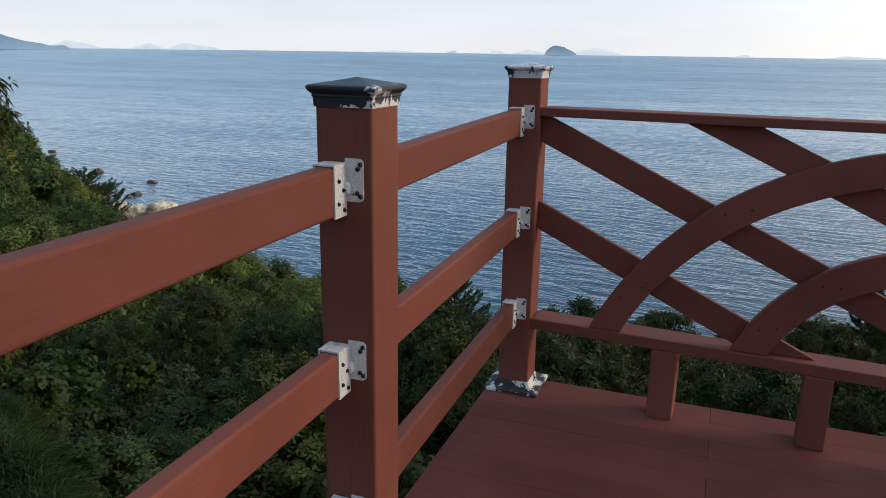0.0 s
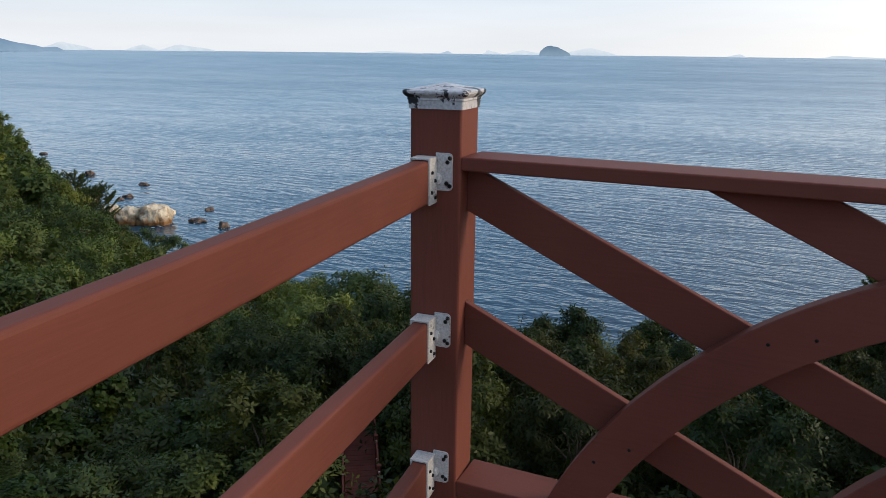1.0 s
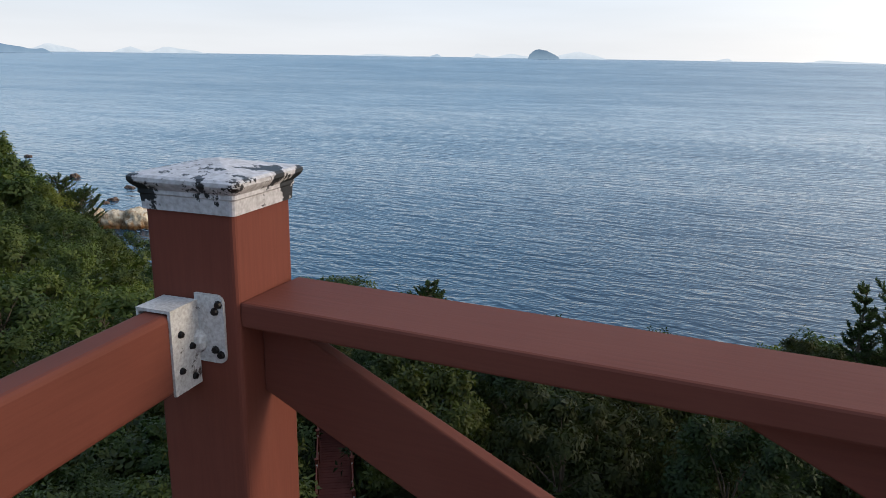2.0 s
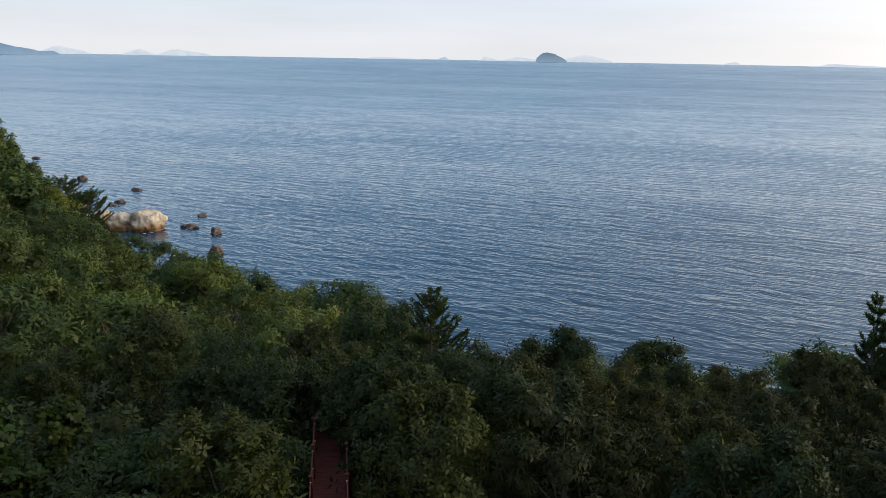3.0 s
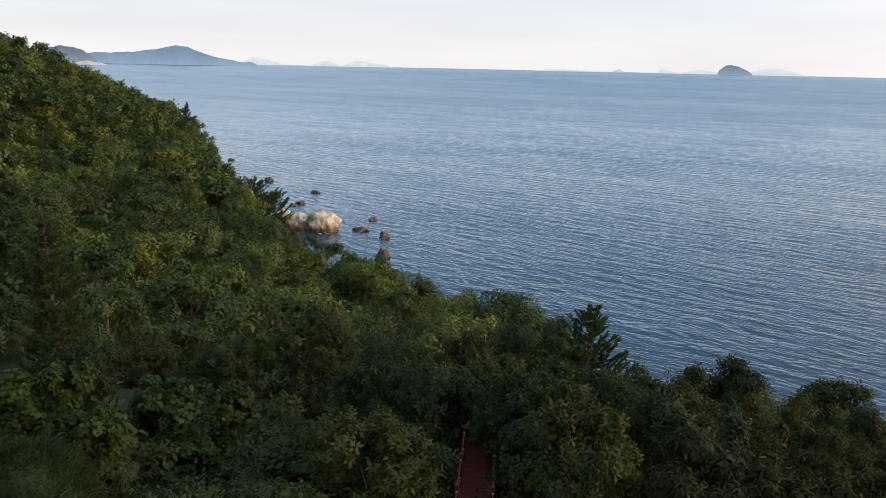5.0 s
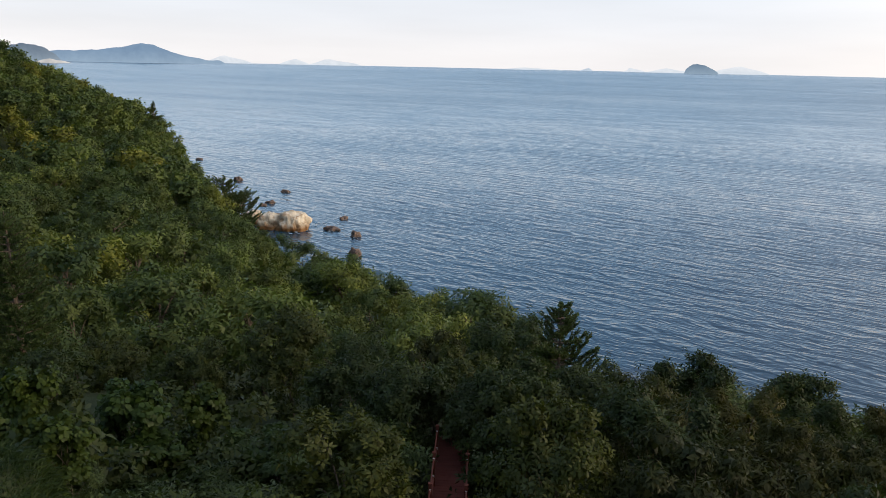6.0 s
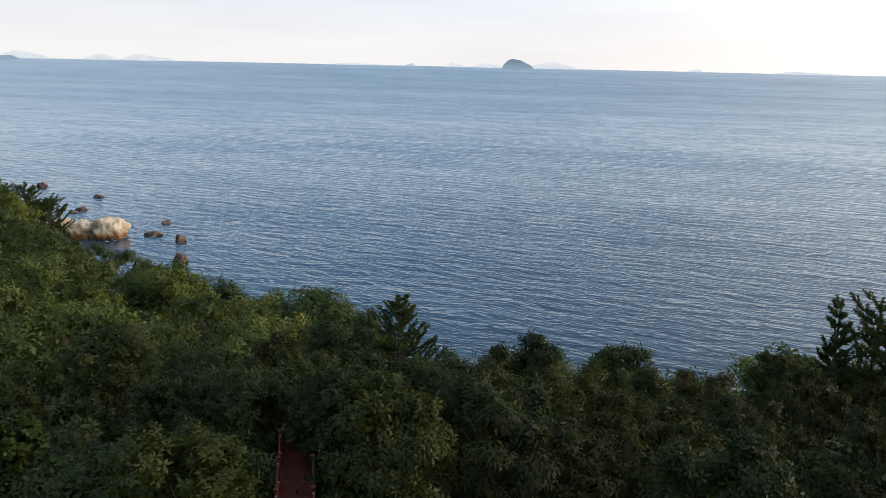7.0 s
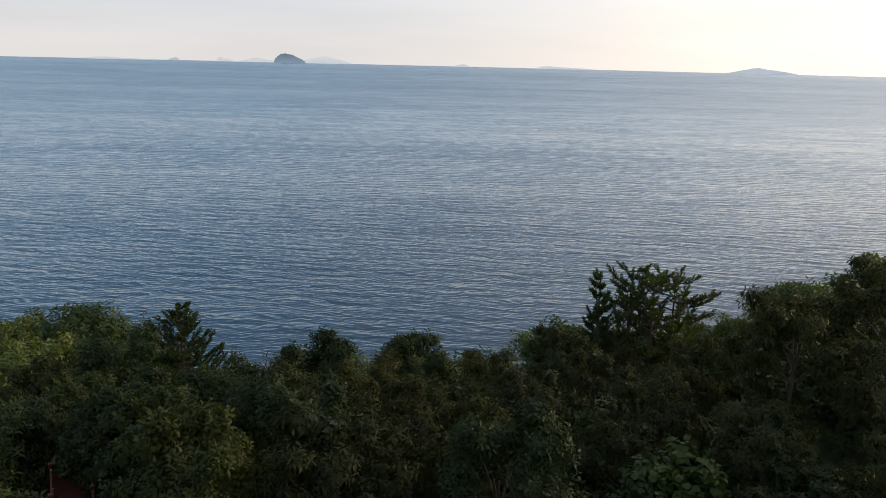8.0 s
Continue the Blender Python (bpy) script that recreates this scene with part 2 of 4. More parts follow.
def glowing_haze(name, col, haze, share):
    """Distant land with its haze painted in: a glowing haze colour mixed over the land's own."""
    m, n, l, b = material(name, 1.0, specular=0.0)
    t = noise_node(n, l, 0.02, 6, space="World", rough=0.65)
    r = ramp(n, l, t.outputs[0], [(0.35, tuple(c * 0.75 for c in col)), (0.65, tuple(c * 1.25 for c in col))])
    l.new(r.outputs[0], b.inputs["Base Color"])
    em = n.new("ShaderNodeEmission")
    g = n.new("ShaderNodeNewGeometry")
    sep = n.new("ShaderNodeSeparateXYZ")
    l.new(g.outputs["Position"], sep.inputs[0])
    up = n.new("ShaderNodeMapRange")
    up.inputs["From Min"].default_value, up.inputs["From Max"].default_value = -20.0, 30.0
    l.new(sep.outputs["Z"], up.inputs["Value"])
    haze_tint = ramp(n, l, up.outputs[0], [(0.0, tuple(c * 0.62 + 0.38 * w for c, w in zip(haze, (0.45, 0.58, 0.70)))), (1.0, haze)])      # haze painted paler towards the water
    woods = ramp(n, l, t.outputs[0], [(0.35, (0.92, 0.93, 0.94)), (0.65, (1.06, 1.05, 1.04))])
    l.new(mix(n, l, 1.0, haze_tint.outputs[0], woods.outputs[0], "MULTIPLY"), em.inputs["Color"])
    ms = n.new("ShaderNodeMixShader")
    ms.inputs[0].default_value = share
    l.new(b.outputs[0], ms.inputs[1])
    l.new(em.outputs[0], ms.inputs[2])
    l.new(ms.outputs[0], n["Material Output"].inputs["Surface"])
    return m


isle_mat = glowing_haze("near_island_painted_haze", (0.10, 0.11, 0.10), (0.150, 0.226, 0.325), 0.90)
hill_mat = glowing_haze("headland_painted_haze", (0.12, 0.13, 0.11), (0.190, 0.292, 0.435), 0.90)
faint_mat = glowing_haze("faint_islands_painted_haze", (0.2, 0.2, 0.2), (0.54, 0.615, 0.715), 0.95)
fainter_mat = glowing_haze("faintest_islands_painted_haze", (0.2, 0.2, 0.2), (0.745, 0.77, 0.815), 0.97)
cape_mat = glowing_haze("wooded_cape_painted_haze", (0.10, 0.11, 0.08), (0.150, 0.205, 0.290), 0.80)

cliff_mat = glowing_haze("pale_cliffs_painted_haze", (0.6, 0.55, 0.48), (0.36, 0.37, 0.40), 0.5)

WIDE = 2.2                       # how far the distant land is scaled away from the viewpoint
VIEWPOINT = (0.53, 0.10, 1.52)        # the camera's place over the deck's edge; the land is laid out to fit its view
SHORE = -20.0                    # sea level on the scale of the ground close by
SEA = VIEWPOINT[2] + (SHORE - VIEWPOINT[2]) * WIDE
water, _n, _l, _b = material("sea_water", 0.12, specular=0.8)
_b.inputs["IOR"].default_value = 1.333
_big = noise_node(_n, _l, 0.0073, 4, (1.0, 0.45, 1), "World", 0.6)
_col = ramp(_n, _l, _big.outputs[0], [(0.35, (0.006, 0.030, 0.054)), (0.65, (0.010, 0.045, 0.078))])
_pos = _n.new("ShaderNodeNewGeometry")
_flat = _n.new("ShaderNodeVectorMath")
_flat.operation = "LENGTH"
_l.new(_pos.outputs["Position"], _flat.inputs[0])
_shoal = _n.new("ShaderNodeVectorMath")          # stony shallows below the upright pine
_shoal.operation = "DISTANCE"
_shoal.inputs[1].default_value = (-27.0, 97.0, SEA)
_l.new(_pos.outputs["Position"], _shoal.inputs[0])
_ragged = noise_node(_n, _l, 0.12, 4, (1, 1, 1), "World", 0.6)
_off = _n.new("ShaderNodeMath")
_off.operation = "MULTIPLY_ADD"
_l.new(_ragged.outputs[0], _off.inputs[0])
_off.inputs[1].default_value = 16.0
_l.new(_shoal.outputs["Value"], _off.inputs[2])
_bed = _n.new("ShaderNodeMapRange")
for _key, _val in (("From Min", 14.0), ("From Max", 27.0), ("To Min", 0.85), ("To Max", 0.0)):
    _bed.inputs[_key].default_value = _val
_l.new(_off.outputs[0], _bed.inputs["Value"])
_l.new(mix(_n, _l, _bed.outputs[0], _col.outputs[0], (0.060, 0.048, 0.050)), _b.inputs["Base Color"])


def offshore(near, far, d0=155.0, d1=1150.0):
    """A value that changes from the shore out to the open sea."""
    m = _n.new("ShaderNodeMapRange")
    m.interpolation_type = "SMOOTHSTEP"
    for key, v in (("From Min", d0), ("From Max", d1), ("To Min", near), ("To Max", far)):
        m.inputs[key].default_value = v
    _l.new(_flat.outputs["Value"], m.inputs["Value"])
    return m.outputs[0]


_slope = None      # ripples smaller than the modelled waves, and the slow swell far out; a lean towards the camera's side is added last
for _scale, _steep, _stretch in ((1.50, 0.28, (0.38, 1.0, 1)), (3.4, 0.24, (0.50, 1.0, 1)), (0.50, 0.22, (0.33, 1.0, 1)), (0.07, 0.12, (0.25, 1.0, 1)), (0.010, 0.09, (0.3, 1.0, 1)), (0.0023, 0.06, (0.4, 1.2, 1))):
    _t = noise_node(_n, _l, _scale, 3, _stretch, "World", 0.55)
    _v = _n.new("ShaderNodeVectorMath")
    _v.operation = "MULTIPLY_ADD"
    _l.new(_t.outputs["Color"], _v.inputs[0])
    _v.inputs[1].default_value = (_steep * 0.5, _steep, 0)
    _v.inputs[2].default_value = (-_steep * 0.25, -_steep * 0.5, 0.0)
    if _scale > 0.3:      # the small waves blend together far out; the middling ones take over from the modelled ones
        _k = _n.new("ShaderNodeVectorMath")
        _k.operation = "SCALE"
        _l.new(_v.outputs[0], _k.inputs[0])
        _l.new(offshore(0.5, 1.0, 150.0, 280.0) if _scale < 1 else offshore(1.0, 0.34, 260.0, 1500.0), _k.inputs["Scale"])
        _v = _k
    if _slope is not None:
        _s = _n.new("ShaderNodeVectorMath")
        _l.new(_slope.outputs[0], _s.inputs[0])
        _l.new(_v.outputs[0], _s.inputs[1])
        _v = _s
    _slope = _v
_drift = noise_node(_n, _l, 0.10, 2, (0.6, 1.0, 1), "World", 0.5)
_sway = _n.new("ShaderNodeVectorMath")          # crests wander, so that no train runs straight
_sway.operation = "MULTIPLY_ADD"
_l.new(_drift.outputs["Color"], _sway.inputs[0])
_sway.inputs[1].default_value = (7.0, 7.0, 0.0)
_l.new(_pos.outputs["Position"], _sway.inputs[2])
_dice = random.Random(9)
for _i in range(20):
    _wave = 0.70 * (7.0 / 0.70) ** ((_i + _dice.random()) / 20)
    _t = radians(_dice.gauss(-4, 21))
    _way = Vector((math.sin(_t), math.cos(_t), 0))
    _phase = _n.new("ShaderNodeVectorMath")
    _phase.operation = "DOT_PRODUCT"
    _l.new(_sway.outputs[0], _phase.inputs[0])
    _phase.inputs[1].default_value = _way * (2 * math.pi / _wave)
    _shift = _n.new("ShaderNodeMath")
    _l.new(_phase.outputs["Value"], _shift.inputs[0])
    _shift.inputs[1].default_value = _dice.uniform(0, 6.28)
    _sine = _n.new("ShaderNodeMath")
    _sine.operation = "SINE"
    _l.new(_shift.outputs[0], _sine.inputs[0])
    _gain = _n.new("ShaderNodeMath")
    _gain.operation = "MULTIPLY"
    _l.new(_sine.outputs[0], _gain.inputs[0])
    _l.new(offshore(0.040 if _wave < 1.9 else 0.022, 0.0, 135 * _wave ** 0.5, 360 * _wave ** 0.5), _gain.inputs[1])
    _v = _n.new("ShaderNodeVectorMath")
    _v.operation = "SCALE"
    _v.inputs[0].default_value = _way
    _l.new(_gain.outputs[0], _v.inputs["Scale"])
    _s = _n.new("ShaderNodeVectorMath")
    _l.new(_slope.outputs[0], _s.inputs[0])
    _l.new(_v.outputs[0], _s.inputs[1])
    _slope = _s
# normals leaned towards the camera's side, so the sea mirrors higher, bluer sky
_tilt = _n.new("ShaderNodeCombineXYZ")
_l.new(offshore(-0.045, -0.10), _tilt.inputs["Y"])
_s = _n.new("ShaderNodeVectorMath")
_l.new(_slope.outputs[0], _s.inputs[0])
_l.new(_tilt.outputs[0], _s.inputs[1])
_slope = _s
_sum = _n.new("ShaderNodeVectorMath")
_l.new(_pos.outputs["Normal"], _sum.inputs[0])
_l.new(_slope.outputs[0], _sum.inputs[1])
_nz = _n.new("ShaderNodeVectorMath")
_nz.operation = "NORMALIZE"
_l.new(_sum.outputs[0], _nz.inputs[0])
_l.new(_nz.outputs[0], _b.inputs["Normal"])
_l.new(offshore(0.07, 0.20), _b.inputs["Roughness"])


foam_mat, _n, _l, _b = material("white_sea_foam", 0.7, specular=0.2)
_t = noise_node(_n, _l, 1.4, 5, space="World", rough=0.7)
_l.new(ramp(_n, _l, _t.outputs[0], [(0.4, (0.12, 0.17, 0.21)), (0.62, (0.46, 0.50, 0.53))]).outputs[0], _b.inputs["Base Color"])


# ---------------------------------------------------------------- mesh helpers
def part(name, bm, mat, parent=None, label="", smooth=False):
    me = bpy.data.meshes.new(name)
    bm.normal_update()
    bm.to_mesh(me)
    bm.free()
    if smooth:
        me.polygons.foreach_set("use_smooth", [True] * len(me.polygons))
    me.materials.append(mat)
    ob = new(name, me)
    ob.parent = parent
    if label:
        tagged(ob, label)
    return ob


def thing(name, at, label, category, group="", kind="", turn=0.0):
    ob = new(name)
    ob.empty_display_size = 0.1
    ob.matrix_world = pose(*at, 0, 0, turn)
    return tagged(ob, label, category, group, kind)


def box(bm, lo, hi, bevel=0.0, turn=None, segments=2):
    """A box between two corners, with rounded edges."""
    lo, hi = Vector(lo), Vector(hi)
    made = bmesh.ops.create_cube(bm, size=1.0, matrix=Matrix.Translation((lo + hi) / 2) @ Matrix.Diagonal((*(hi - lo), 1)))
    if bevel:
        edges = {e for v in made["verts"] for e in v.link_edges}
        bmesh.ops.bevel(bm, geom=list(edges), offset=bevel, segments=segments, profile=0.5, affect="EDGES")
    if turn is not None:
        bmesh.ops.transform(bm, matrix=turn, verts=bm.verts)
    return bm


def prism(bm, outline, y0, y1, bevel=0.0):
    """A flat outline in x and z, given depth along y."""
    front = [bm.verts.new((x, y0, z)) for x, z in outline]
    back = [bm.verts.new((x, y1, z)) for x, z in outline]
    bm.faces.new(front)
    bm.faces.new(back[::-1])
    for i in range(len(outline)):
        j = (i + 1) % len(outline)
        bm.faces.new((front[j], front[i], back[i], back[j]))
    bmesh.ops.recalc_face_normals(bm, faces=bm.faces)
    if bevel:
        edges = [e for e in bm.edges if abs(e.verts[0].co.y - e.verts[1].co.y) < 1e-6]
        bmesh.ops.bevel(bm, geom=edges, offset=bevel, segments=2, profile=0.5, affect="EDGES")
    return bm


def tube(bm, points, radii, sides=7):
    """A round limb along points."""
    rings = []
    for i, (p, r) in enumerate(zip(points, radii)):
        p = Vector(p)
        way = (Vector(points[min(i + 1, len(points) - 1)]) - Vector(points[max(i - 1, 0)])).normalized()
        q = way.to_track_quat("Z", "Y")
        rings.append([bm.verts.new(p + q @ Vector((r * math.cos(2 * math.pi * k / sides), r * math.sin(2 * math.pi * k / sides), 0))) for k in range(sides)])
    for a, b in zip(rings, rings[1:]):
        for k in range(sides):
            bm.faces.new((a[k], a[(k + 1) % sides], b[(k + 1) % sides], b[k]))
    bm.faces.new(rings[0][::-1])
    bm.faces.new(rings[-1])
    return bm


def mesh_from(name, verts, faces, mat, smooth=False):
    """A mesh out of arrays: verts (n, 3), faces (m, k)."""
    me = bpy.data.meshes.new(name)
    verts, faces = np.asarray(verts, np.float32), np.asarray(faces, np.int32)
    k = faces.shape[1]
    me.vertices.add(len(verts))
    me.vertices.foreach_set("co", verts.ravel())
    me.loops.add(faces.size)
    me.loops.foreach_set("vertex_index", faces.ravel())
    me.polygons.add(len(faces))
    me.polygons.foreach_set("loop_start", np.arange(0, faces.size, k, dtype=np.int32))
    me.polygons.foreach_set("loop_total", np.full(len(faces), k, np.int32))
    if smooth:
        me.polygons.foreach_set("use_smooth", np.ones(len(faces), bool))
    me.update(calc_edges=True)
    me.materials.append(mat)
    return me


# ---------------------------------------------------------------- the lie of the land
DEG = 180 / math.pi


def polar(az, r):
    """Place at az degrees left of +y, r metres from the deck's corner."""
    return -math.sin(az / DEG) * r, math.cos(az / DEG) * r


def along(v, *stops):
    return np.interp(v, stops[0::2], stops[1::2])


def shore(az):
    """How far off the sea begins."""
    return along(az, -180, 40, -60, 60, -30, 54, -18, 48, -8, 42, 8, 40, 15, 38, 19.5, 40, 22, 47, 26, 52, 31, 54, 34, 60, 38, 67, 42, 74, 44, 84, 46, 99, 48, 116, 49.4, 138, 50.2, 165, 51.5, 185, 54, 215, 58, 260, 65, 420, 180, 420)


def smooth01(v):
    v = np.clip(v, 0, 1)
    return v * v * (3 - 2 * v)


def reach(x, y, z):
    """A place of the plan, scaled away from the viewpoint so that it looks alike from there; with it the scale there.
    """
    dx, dy, dz = np.asarray(x) - VIEWPOINT[0], np.asarray(y) - VIEWPOINT[1], np.asarray(z) - VIEWPOINT[2]
    k = 1 + (WIDE - 1) * smooth01((np.hypot(dx, dy) - 22) / 15)
    return VIEWPOINT[0] + dx * k, VIEWPOINT[1] + dy * k, VIEWPOINT[2] + dz * k, k


def stand(x, y, sink, rx=0, ry=0, rz=0):
    """The pose and scale of a thing that stands on the hillside."""
    *at, k = reach(x, y, float(ground(x, y)) - sink)
    return pose(*(float(v) for v in at), rx, ry, rz), float(k)


def ground(x, y):
    x, y = np.asarray(x, float), np.asarray(y, float)
    r = np.hypot(x, y)
    az = np.degrees(np.arctan2(-x, y))
    s = shore(az)
    left = smooth01((az - 51) / 11)
    front = along(r, 0, -2.2, 4, -4.2, 9, -8.2, 15, -10.4, 22, -11.5)
    bank = along(r, 0, -2.2, 4, -3.9, 8, -6.1, 11, -6.1, 14.5, -5.7, 17, -7.4, 20, -9.4, 22, -10.8)
    near = front * (1 - left) + bank * left
    fall = np.clip((r - 22) / (s - 22), 0, 1.25)
    z = near + (SHORE - 0.4 + 11.2) * np.where(r < 22, 0, fall) ** (1.4 + 0.25 * smooth01((az - 17) / 6))
    # a spur of land on one hand, the long ridge on the other
    spur = along(-az, 3, 0, 6, 0.8, 12, 1.6, 17, 1.4, 21, 1.3, 25, 3.0, 30, 4.3, 45, 6.0, 90, 9.0, 180, 9.0)
    z = z + spur * smooth01((r - 12) / 14) * smooth01((s - r) / 9)
    ridge = along(az, 44, 0, 47.8, 0.4, 50, 1.9, 51.4, 6.0, 54.3, 9.8, 57, 13.2, 60, 17.6, 62, 19.0, 66, 23, 75, 31, 90, 40, 180, 44)
    lift = SHORE + 0.8 + ridge * smooth01((r - 48) / 95) * (1 - 0.8 * smooth01((r - 155) / 70))
    far = smooth01((az - 42) / 8) * smooth01((r - 40) / 25)
    z = np.where(r < s, z * (1 - far) + far * np.maximum(z, lift), z)
    tip = smooth01((r - s * 0.92) / (s * 0.08))
    z = np.where(az > 42, z * (1 - tip) + (SHORE - 0.5) * tip, z)
    return np.where(r > s, np.minimum(z, SHORE - 0.5 - (r - s) * 0.12), z)


def build_ground():
    az = np.linspace(-180, 180, 241)
    r = np.concatenate([[0.0], np.geomspace(1.5, 430, 130)])
    a, q = np.meshgrid(az[:-1], r, indexing="ij")
    x, y = -np.sin(a / DEG) * q, np.cos(a / DEG) * q
    z = ground(x, y)
    wob = np.sin(x * 0.9 + 1.3 * np.sin(y * 0.5)) * np.cos(y * 0.8 + np.sin(x * 0.4)) * 0.18
    verts = np.stack(reach(x, y, z + wob)[:3], -1).reshape(-1, 3)
    n, m = a.shape
    i, j = np.meshgrid(np.arange(n), np.arange(m - 1), indexing="ij")
    k = (i + 1) % n
    faces = np.stack([i * m + j, k * m + j, k * m + j + 1, i * m + j + 1], -1).reshape(-1, 4)
    return tagged(new("ground", mesh_from("ground", verts, faces, soil, True)), "steep wooded coastal hillside of dark soil and leaf litter", "hillside", kind="structure")


def sea_level(r):
    """The sheet lifts gently far out, so that it meets the sky at the true horizon although it ends after five kilometres."""
    return SEA + (SHORE - SEA) * smooth01((r - 1300) / 2000)


def build_sea():
    """Wind waves in the mesh as far as they can be told apart, flat beyond."""
    az = np.concatenate([np.linspace(-33, 53, 420), np.linspace(58, 322, 67)])
    r = np.concatenate([[26], 34 * 1.0050 ** np.arange(0, 260), np.geomspace(126, 4850 / WIDE, 60)])
    a, q = np.meshgrid(az, r, indexing="ij")
    x, y = -np.sin(a / DEG) * q, np.cos(a / DEG) * q
    rng = np.random.default_rng(5)
    z = np.zeros_like(x)
    gust = 0.75 + 0.25 * np.sin(x * 0.045 + 2.0 * np.sin(y * 0.03)) * np.cos(y * 0.06 + 1.0)
    for i in range(44):
        wave = 1.0 * (3.2 / 1.0) ** ((i + rng.random()) / 44)
        t = rng.normal(-4, 20) / DEG
        kx, ky = math.sin(t) * 2 * math.pi / wave, math.cos(t) * 2 * math.pi / wave
        bend = 0.5 * np.sin(x * rng.uniform(0.05, 0.13) + rng.uniform(0, 6.28)) * np.sin(y * rng.uniform(0.05, 0.13) + rng.uniform(0, 6.28))
        fade = np.clip((wave * 80 - q) / (wave * 35), 0, 1)      # each wave dies out where the mesh grows too coarse for it
        z += 0.0011 * wave ** 0.8 * fade * np.sin(kx * x + ky * y + bend * 3 + rng.uniform(0, 6.28))
    z = sea_level(q * WIDE) + z * WIDE * gust * np.clip((124 - q) / 50, 0, 1) * np.where((a > -34) & (a < 54), 1, 0)
    verts = np.stack([VIEWPOINT[0] + (x - VIEWPOINT[0]) * WIDE, VIEWPOINT[1] + (y - VIEWPOINT[1]) * WIDE, z], -1).reshape(-1, 3)
    n, m = a.shape
    i, j = np.meshgrid(np.arange(n), np.arange(m - 1), indexing="ij")
    k = (i + 1) % n
    faces = np.stack([i * m + j, k * m + j, k * m + j + 1, i * m + j + 1], -1).reshape(-1, 4)
    return tagged(new("sea", mesh_from("sea", verts, faces, water, True)), "rippled blue-grey sea reaching to the horizon", "sea", kind="structure")


build_ground()
build_sea()


def far_land(name, az, width, height, dist, mat, label, seed, outline, deep=0.35):
    """A distant island or headland of hills, dist metres off and seen width by height degrees large; outline: its skyline from left to right."""
    w, h = math.radians(width) * dist, math.radians(height) * dist
    nx, ny = 72, 14
    bm = bmesh.new()
    grid = []
    for i in range(nx + 1):
        u = i / nx
        p = float(along(u, *outline))
        p += (0.05 * noise.noise(Vector((u * 11, seed * 3.1, 0))) + 0.03 * noise.noise(Vector((u * 31, seed * 1.7, 4)))) * min(1, p * 4)
        row = []
        for j in range(ny + 1):
            v = 2 * j / ny - 1
            z = p * h * math.cos(v * math.pi / 2) ** 0.6 * (1 + 0.10 * noise.noise(Vector((u * 10, v * 3, seed))) * (1 - math.cos(v * math.pi / 2)))
            row.append(bm.verts.new(((u - 0.5) * w, v * w * deep / 2 * (0.25 + 0.75 * p), max(z, 0) - 0.5)))
        grid.append(row)
    for i in range(nx):
        for j in range(ny):
            bm.faces.new((grid[i][j], grid[i + 1][j], grid[i + 1][j + 1], grid[i][j + 1]))
    ob = part(name, bm, mat, None, smooth=True)
    x, y = polar(az, dist)
    ob.matrix_world = pose(x, y, float(sea_level(dist)), 0, 0, az)
    return tagged(ob, label, "island", kind="structure")


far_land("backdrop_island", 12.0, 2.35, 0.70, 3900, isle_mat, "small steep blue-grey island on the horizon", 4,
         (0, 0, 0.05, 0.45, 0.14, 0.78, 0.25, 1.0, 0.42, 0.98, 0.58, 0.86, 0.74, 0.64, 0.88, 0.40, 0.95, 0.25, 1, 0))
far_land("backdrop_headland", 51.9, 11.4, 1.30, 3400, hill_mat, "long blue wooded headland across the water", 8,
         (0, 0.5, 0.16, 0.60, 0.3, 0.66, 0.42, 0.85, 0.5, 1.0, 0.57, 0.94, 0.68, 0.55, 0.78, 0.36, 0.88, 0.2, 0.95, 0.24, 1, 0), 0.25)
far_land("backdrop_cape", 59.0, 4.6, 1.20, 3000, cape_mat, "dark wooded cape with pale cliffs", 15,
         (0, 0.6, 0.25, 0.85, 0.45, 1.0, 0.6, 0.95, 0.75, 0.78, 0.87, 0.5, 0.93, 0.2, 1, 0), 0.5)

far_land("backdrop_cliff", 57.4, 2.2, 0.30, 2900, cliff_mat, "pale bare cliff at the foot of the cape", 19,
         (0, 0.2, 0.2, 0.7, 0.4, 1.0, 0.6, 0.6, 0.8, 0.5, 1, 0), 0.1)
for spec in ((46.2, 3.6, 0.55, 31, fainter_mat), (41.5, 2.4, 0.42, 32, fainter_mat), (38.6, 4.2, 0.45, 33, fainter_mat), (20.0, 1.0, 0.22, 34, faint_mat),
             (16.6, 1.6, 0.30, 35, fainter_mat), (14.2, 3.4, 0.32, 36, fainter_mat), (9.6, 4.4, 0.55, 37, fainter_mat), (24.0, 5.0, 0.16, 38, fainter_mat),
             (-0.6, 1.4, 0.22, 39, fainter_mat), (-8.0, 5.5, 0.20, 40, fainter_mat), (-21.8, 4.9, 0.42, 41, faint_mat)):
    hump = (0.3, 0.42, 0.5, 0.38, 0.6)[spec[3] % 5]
    far_land("backdrop_island", spec[0], spec[1], spec[2], 4500, spec[4], "faint island made pale by painted sea haze", spec[3],
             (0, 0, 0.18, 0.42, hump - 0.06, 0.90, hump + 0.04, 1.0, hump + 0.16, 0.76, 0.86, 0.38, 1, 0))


# ---------------------------------------------------------------- deck
DECK = -0.024
LEFT, FRONT = -0.11, 0.078
PLANK = 0.142


